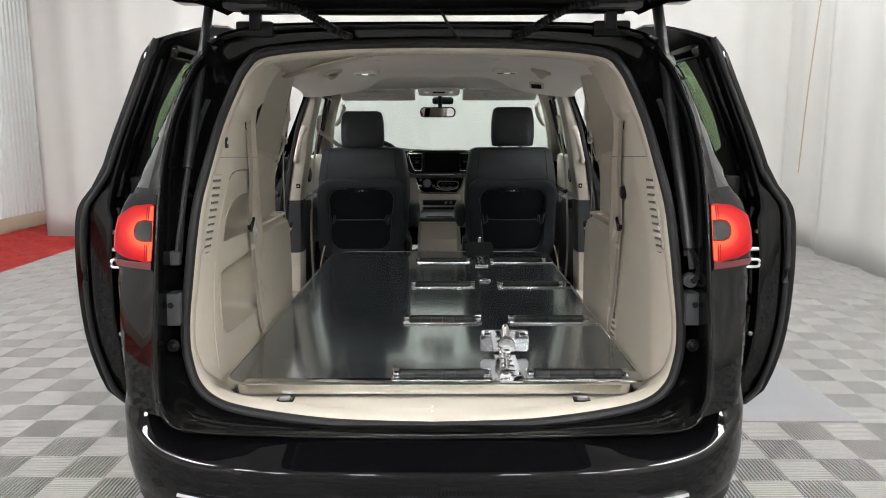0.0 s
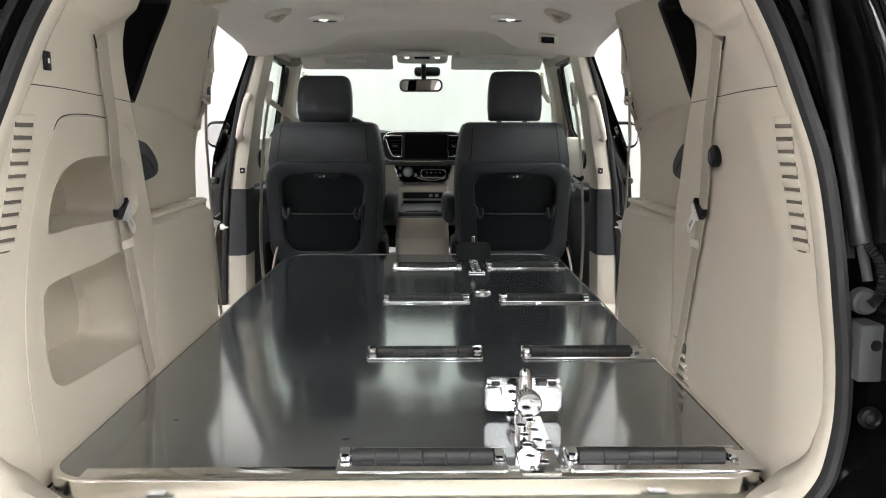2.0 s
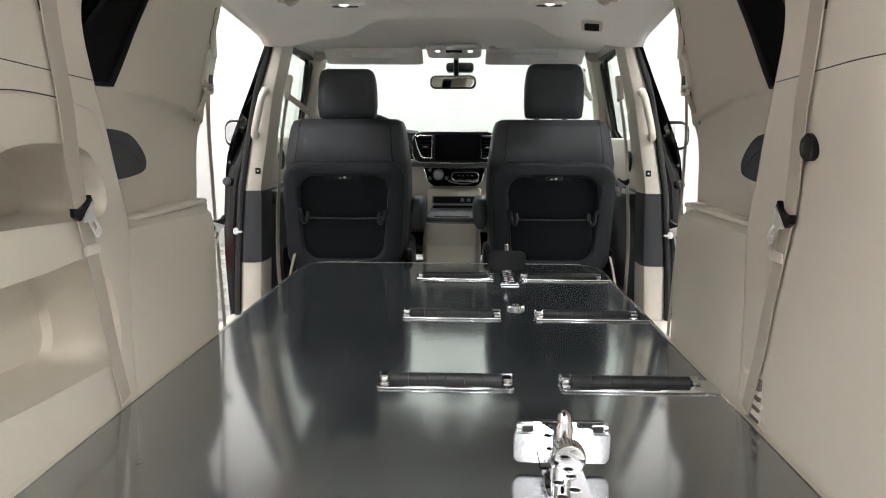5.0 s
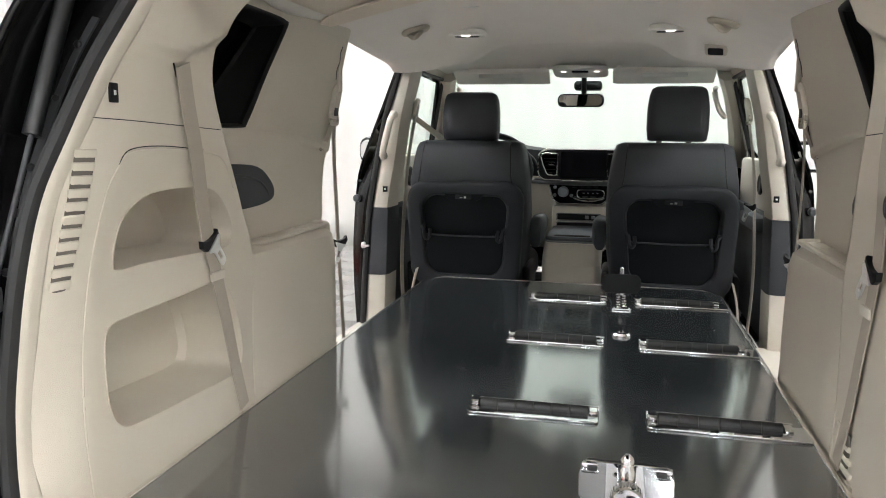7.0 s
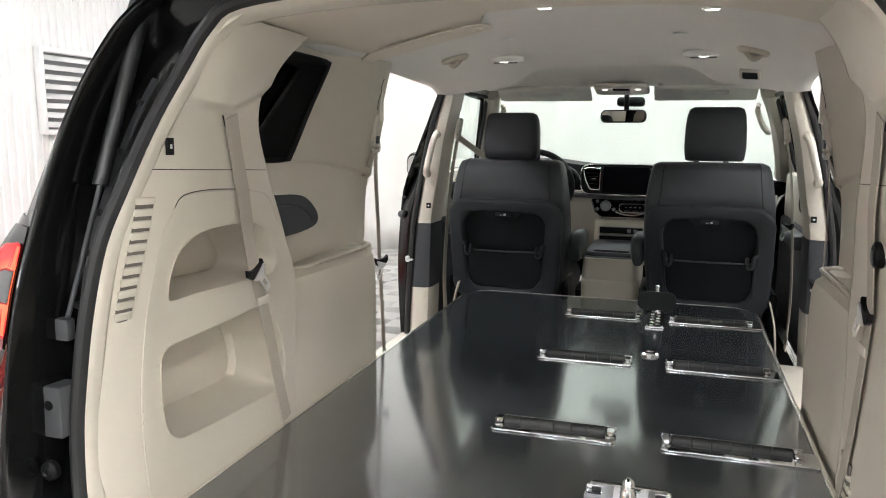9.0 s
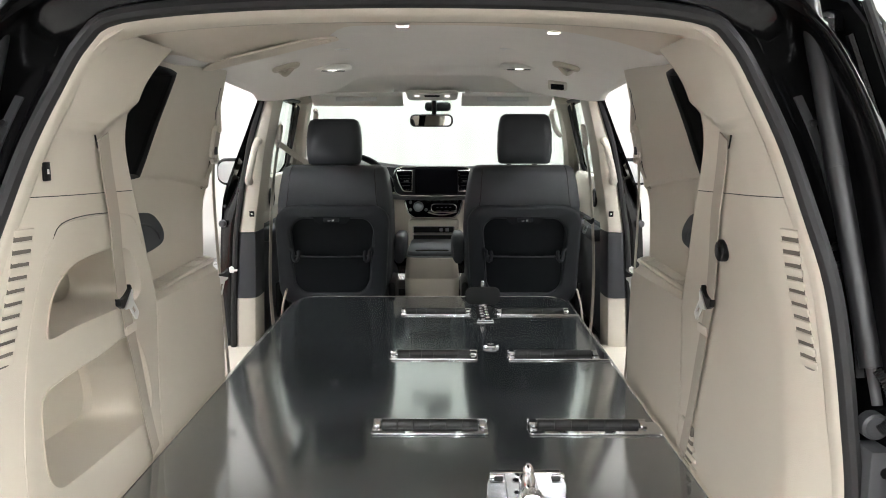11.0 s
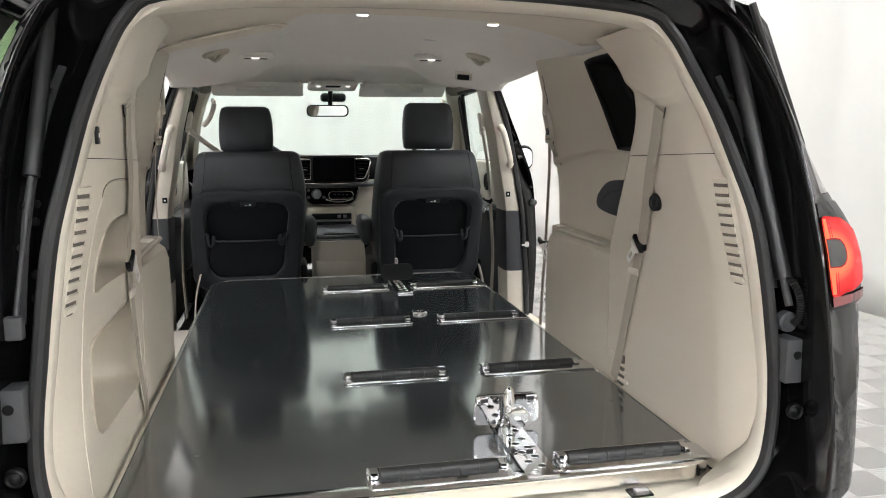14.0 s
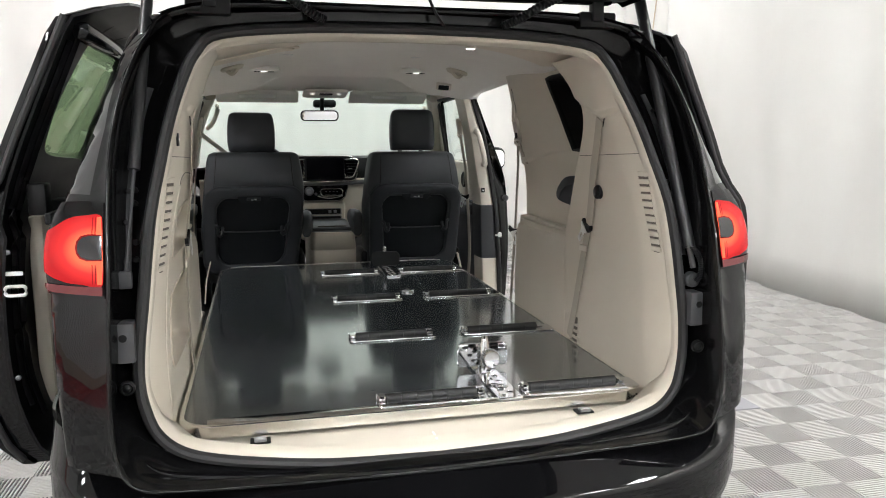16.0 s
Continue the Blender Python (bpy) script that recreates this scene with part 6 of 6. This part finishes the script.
for s in (1, -1):
    part("spoiler_end", rbox((s * .66, 2.33, 1.79), (.17, .16, .05), .02, 3), PAINT, gate)
    hg = part("hinge", rbox((s * .525, 2.365, 1.772), (.15, .06, .044), .006), BRACKET, gate, "grey hinge bracket")
    part("hinge_arm", rbox((s * .520, 2.395, 1.732), (.034, .034, .075), .006), BLACKP, hg)
    part("hinge_base", rbox((s * .525, 2.41, 1.70), (.11, .04, .045), .008), BLACKP, hg)
    hose = spline([(s * .24, 2.385, 1.672), (s * .28, 2.36, 1.69), (s * .34, 2.34, 1.725), (s * .40, 2.33, 1.752), (s * .47, 2.32, 1.765)], 14)
    part("cable_hose", tube(bmesh.new(), hose, lambda i: .0135 if i % 2 else .0105, 10), BLACKP, gate, "ribbed black cable hose")
part("washer_tube", tube(bmesh.new(), spline([(.08, 2.39, 1.668), (.05, 2.37, 1.70), (.02, 2.35, 1.75)], 6), .004, 6), BLACKP, gate)

def tailgate_stay(s):
    st = thing("tailgate_stay", (s * .74, 2.21, 1.07), "black gas strut holding up the tailgate" if s < 0 else "thick black power strut holding up the tailgate", "strut", "tailgate struts")
    a, b = Vector((s * .719, 2.185, 1.07)), Vector((s * .655, 2.44, 1.84))
    at = lambda k: a.lerp(b, k)
    if s > 0:
        part("cylinder", cyl(bmesh.new(), at(.01), at(.98), .0165, seg=20), STRUT, st)
        part("collar", cyl(bmesh.new(), at(.40), at(.415), .0175, seg=20), STRUT, st)
        part("ball_joint", cyl(bmesh.new(), at(-.06), at(.01), .008, seg=12), BRACKET, st)
        coil = spline([(s * .712, 2.162, 1.082), (s * .722, 2.152, 1.066), (s * .730, 2.148, 1.044), (s * .733, 2.148, 1.02), (s * .729, 2.15, 1.0), (s * .721, 2.155, .99)], 9)
        part("coiled_cable", tube(bmesh.new(), coil, lambda i: .0085 if i % 2 else .006, 8), STRUT, st, "ribbed cable sleeve")
        part("cable_plug", turned(bmesh.new(), (s * .719, 2.18, .992), (0, -1, 0), [(0, .021), (.018, .021), (.022, .017), (.02, .012), (.02, .002)], 20), BRACKET, st)
    else:
        part("rod", cyl(bmesh.new(), at(-.02), at(.32), .0045, seg=12), BRACKET, st)
        part("cylinder", cyl(bmesh.new(), at(.30), at(.98), .014, seg=20), STRUT, st)
        part("ball_joint", rbox(at(-.02), (.03, .02, .04), .005), BRACKET, st)
    return st


tailgate_stay(1)
tailgate_stay(-1)
for s in (1, -1):
    sk = thing("latch_bracket", (s * .722, 2.14, .93), "grey metal bracket with a hole beside the opening", "bracket", "latch brackets")
    bm = rbox((s * .724, 2.165, .915), (.042, .05, .092), .004)
    part("bracket_body", bm, BRACKET, sk)
    part("bracket_hole", turned(bmesh.new(), (s * .727, 2.1395, .928), (0, -1, 0), [(0, .009), (.0008, .009)], 16), BLACKP, sk)
    bs = thing("rubber_stop", (s * .722, 2.13, .815), "round black rubber stop beside the opening", "rubber stop", "rubber stops")
    part("stop_body", turned(bmesh.new(), (s * .722, 2.135, .815), (0, -1, 0), [(0, .017), (.010, .017), (.013, .013), (.010, .010), (.014, .006), (.015, .001)], 20), BLACKP, bs)
    for z in (1.09, 1.13, 1.22, 1.25):
        single("jamb_bolt", turned(bmesh.new(), (s * .705, seal_y(z) + .06, z), (0, -1, 0), [(0, .008), (.006, .008), (.008, .005)], 8), BLACKP, "small bolt head in the painted channel", "bolt", "channel bolts")


def sliding_door(s):
    """An open sliding door standing outside the body, with a green-tinted window."""
    dr = thing("sliding_door", (s * 1.15, 3.2, .42), "open black sliding door with a green-tinted window", "sliding door", "sliding doors")
    ox = lambda z: curve(z, (.42, .54, .70, .93, 1.10, 1.16, 1.24, 1.27, 1.37, 1.55, 1.72), (1.125, 1.180, 1.222, 1.235, 1.225, 1.205, 1.14, 1.125, 1.085, 1.005, .93)) - 2.2 * max(0.0, z - 1.70)
    yr = lambda z: 2.646 + .06 * (max(0.0, .52 - z) / .1) ** 2
    yf = lambda z: interp(z, (.42, 1.2, 1.5, 1.72), (3.80, 3.80, 3.76, 3.70))
    outl = [(2.90, 1.765), (2.80, 1.755), (2.725, 1.735), (2.68, 1.70)] + [(yr(z), z) for z in arc(18, 1.65, .42)] + [(yf(z), z) for z in arc(10, .42, 1.74)] + [(3.4, 1.765)]
    win = round_loop([(2.93, 1.325), (3.3, 1.30), (3.62, 1.295), (3.65, 1.45), (3.62, 1.67), (3.3, 1.685), (3.02, 1.675), (2.93, 1.635), (2.86, 1.50), (2.865, 1.395)], 4)
    zc, yc = arc(36, .44, 1.72), arc(12, 2.72, 3.72)
    sheet("outer_skin", panel(outl, [win], lambda y, z: ox(z), yc, zc, s), PAINT, dr, lambda y, z: ox(z), s, thick=.008, out=True)
    inside = lambda y, z: ox(z) - interp(z, (.42, 1.1, 1.25, 1.72), (.10, .13, .055, .045))
    sheet("inner_skin", panel(outl, [win], inside, yc, zc, s), DOORIN, dr, inside, s, "black inner face", .008)
    bm = bmesh.new()
    dep = lambda z: interp(z, (.42, 1.1, 1.25, 1.72), (.10, .13, .055, .045))
    loft(bm, [[(s * (ox(z) - dep(z) * k), y - b, z) for y, z in outl] for k, b in ((0, 0), (.1, .004), (.35, .006), (.4, -.006), (.8, -.006), (1, 0))])
    part("door_edge", tidy(bm), PAINT, dr)
    bm = bmesh.new()
    loft(bm, [[(s * (ox(z) - dep(z) * k), y, z) for y, z in win] for k in (0, .5, 1)])
    part("window_reveal", tidy(bm), BLACKP, dr)
    ob = part("door_window", panel(win, [], lambda y, z: ox(z) - .028, (), arc(6, 1.32, 1.60), s), GREEN, dr, "green-tinted door glass", solid=.004)
    edge = [(s * (ox(z) - .03), yr(z) - .006, z) for z in arc(24, .45, 1.70)]
    part("door_seal", tube(bmesh.new(), edge, .010, 8), RUBBER, dr, "black rubber edge seal")
    part("inner_lining", rbox((s * 1.085, 3.30, .84), (.05, .86, .60), .02), BEIGE, dr, "beige inner lining")
    part("door_check", rbox((s * 1.03, 2.74, 1.20), (.05, .07, .09), .008), BLACKP, dr, "black latch block")
    part("latch_plate", rbox((s * 1.09, 2.652, 1.00), (.05, .008, .012), .002), WHITEP, dr)
    part("door_striker", tube(bmesh.new(), [(s * (1.085 + u), 2.645, .952 + v) for u, v in rrect(.052, .026, .008, 3)], .005, 6, closed=True), WHITEP, dr, "white plastic latch ring")
    for z in (1.06, .70):
        part("bolt", turned(bmesh.new(), (s * 1.10, 2.655, z), (0, -1, 0), [(0, .008), (.005, .008), (.007, .005)], 8), STEEL, dr)
    part("top_guide", rbox((s * .885, 3.16, 1.668), (.05, .9, .05), .014), PAINT, dr)
    for y, z0, z1 in ((2.705, .60, 1.64), (2.775, .55, 1.66)):
        part("frame_ridge", tube(bmesh.new(), [(s * (inside(y, z) - .003), y, z) for z in arc(28, z0, z1)], .012, 8), PAINT, dr)
    part("slide_arm", rbox((s * 1.0, 2.95, 1.16), (.10, .10, .05), .01), BLACKP, dr, "black sliding arm")
    return dr


sliding_door(1)
sliding_door(-1)
for s in (1, -1):
    part("slide_rail", rbox((s * (outer_x(1.16) - .003), 3.05, 1.165), (.016, 1.1, .03), .004), BLACKP, van, "black slide rail on the flank")


# ---- floor tiles: ribbed grey squares laid with their ribs crosswise ----
CELL = 0.2


def rib_cells(cells, gap=.0155, w=.0050, h=.008):
    """Geometry of ribbed squares: cells of (x, y, along_y)."""
    verts, faces = [], []
    n = int(round(CELL / gap))
    for cx, cy, along in cells:
        for k in range(n):
            o = -CELL / 2 + (k + .5) * CELL / n
            a, b, c, d = o - w / 2, o + w / 2, -CELL / 2 + .0015, CELL / 2 - .0015
            pts = [(a, c), (b, c), (b, d), (a, d)] if along else [(c, a), (d, a), (d, b), (c, b)]
            i = len(verts)
            verts += [(cx + x, cy + y, z) for z in (0, h) for x, y in pts]
            faces += [(i + 4, i + 5, i + 6, i + 7), (i, i + 1, i + 5, i + 4), (i + 1, i + 2, i + 6, i + 5), (i + 2, i + 3, i + 7, i + 6), (i + 3, i, i + 4, i + 7)]
            # low ties across the gaps
            pts = [(c, a), (d, a), (d, a + .003), (c, a + .003)] if along else [(a, c), (a + .003, c), (a + .003, d), (a, d)]
            i = len(verts)
            verts += [(cx + x, cy + y, h - .0062) for x, y in pts]
            faces.append((i, i + 1, i + 2, i + 3))
    return verts, faces


def floor_tiles():
    turn = Matrix.Rotation(-.0103, 4, "Z")
    grey_near, grey_far, red = [], [], []
    for i in range(-15, 12):
        for j in range(-17, 33):
            x, y = i * .4 + .2, j * .4 + .18 + .4
            if not (WEST - .1 < x < EAST and SOUTH < y < NORTH):
                continue
            if .75 < x < 2.0 and 3.58 < y < 5.2:
                continue
            if x < -4.6:
                red.append((x, y))
            elif (1.0 < abs(x) < 4.2 and 1.9 < y < 6.6):
                grey_near.append((x, y))
            else:
                grey_far.append((x, y))
    quad = [(-.1, -.1, False), (.1, -.1, True), (-.1, .1, True), (.1, .1, False)]
    base = thing("tile_floor", (0, 0, 0), "grey ribbed plastic tile floor laid in a chequer", "floor", kind="structure")
    v, f = rib_cells(quad)
    me = bpy.data.meshes.new("tile")
    me.from_pydata(v, [], f)
    me.materials.append(TILE)
    grey_near.sort(key=lambda p: abs(p[0]) + abs(p[1] - 3.5))
    for x, y in grey_near[:300]:
        t = new("tile", me)
        t.parent = base
        t.matrix_local = turn @ Matrix.Translation((x, y, -.0115))
    for name, cells, mat in (("tile_field", grey_near[300:] + grey_far, TILE), ("red_tile_field", red, TILERED)):
        allc = [(x + a, y + b, c) for x, y in cells for a, b, c in quad]
        v, f = rib_cells(allc)
        m2 = bpy.data.meshes.new(name)
        m2.from_pydata(v, [], f)
        m2.materials.append(mat)
        ob = new(name, m2)
        ob.parent = base
        ob.matrix_local = turn @ Matrix.Translation((0, 0, -.0115))
        tagged(ob, kind="stuff")


floor_tiles()
single("floor_plate", rbox((1.4 + .0103 * 4.38, 4.38 - .0103 * 1.4, -.006), (1.197, 1.597, .016), .002, m=Matrix.Rotation(-.0103, 4, "Z")), PLATE, "smooth plain grey plate let into the tiles", "floor plate", kind="structure")
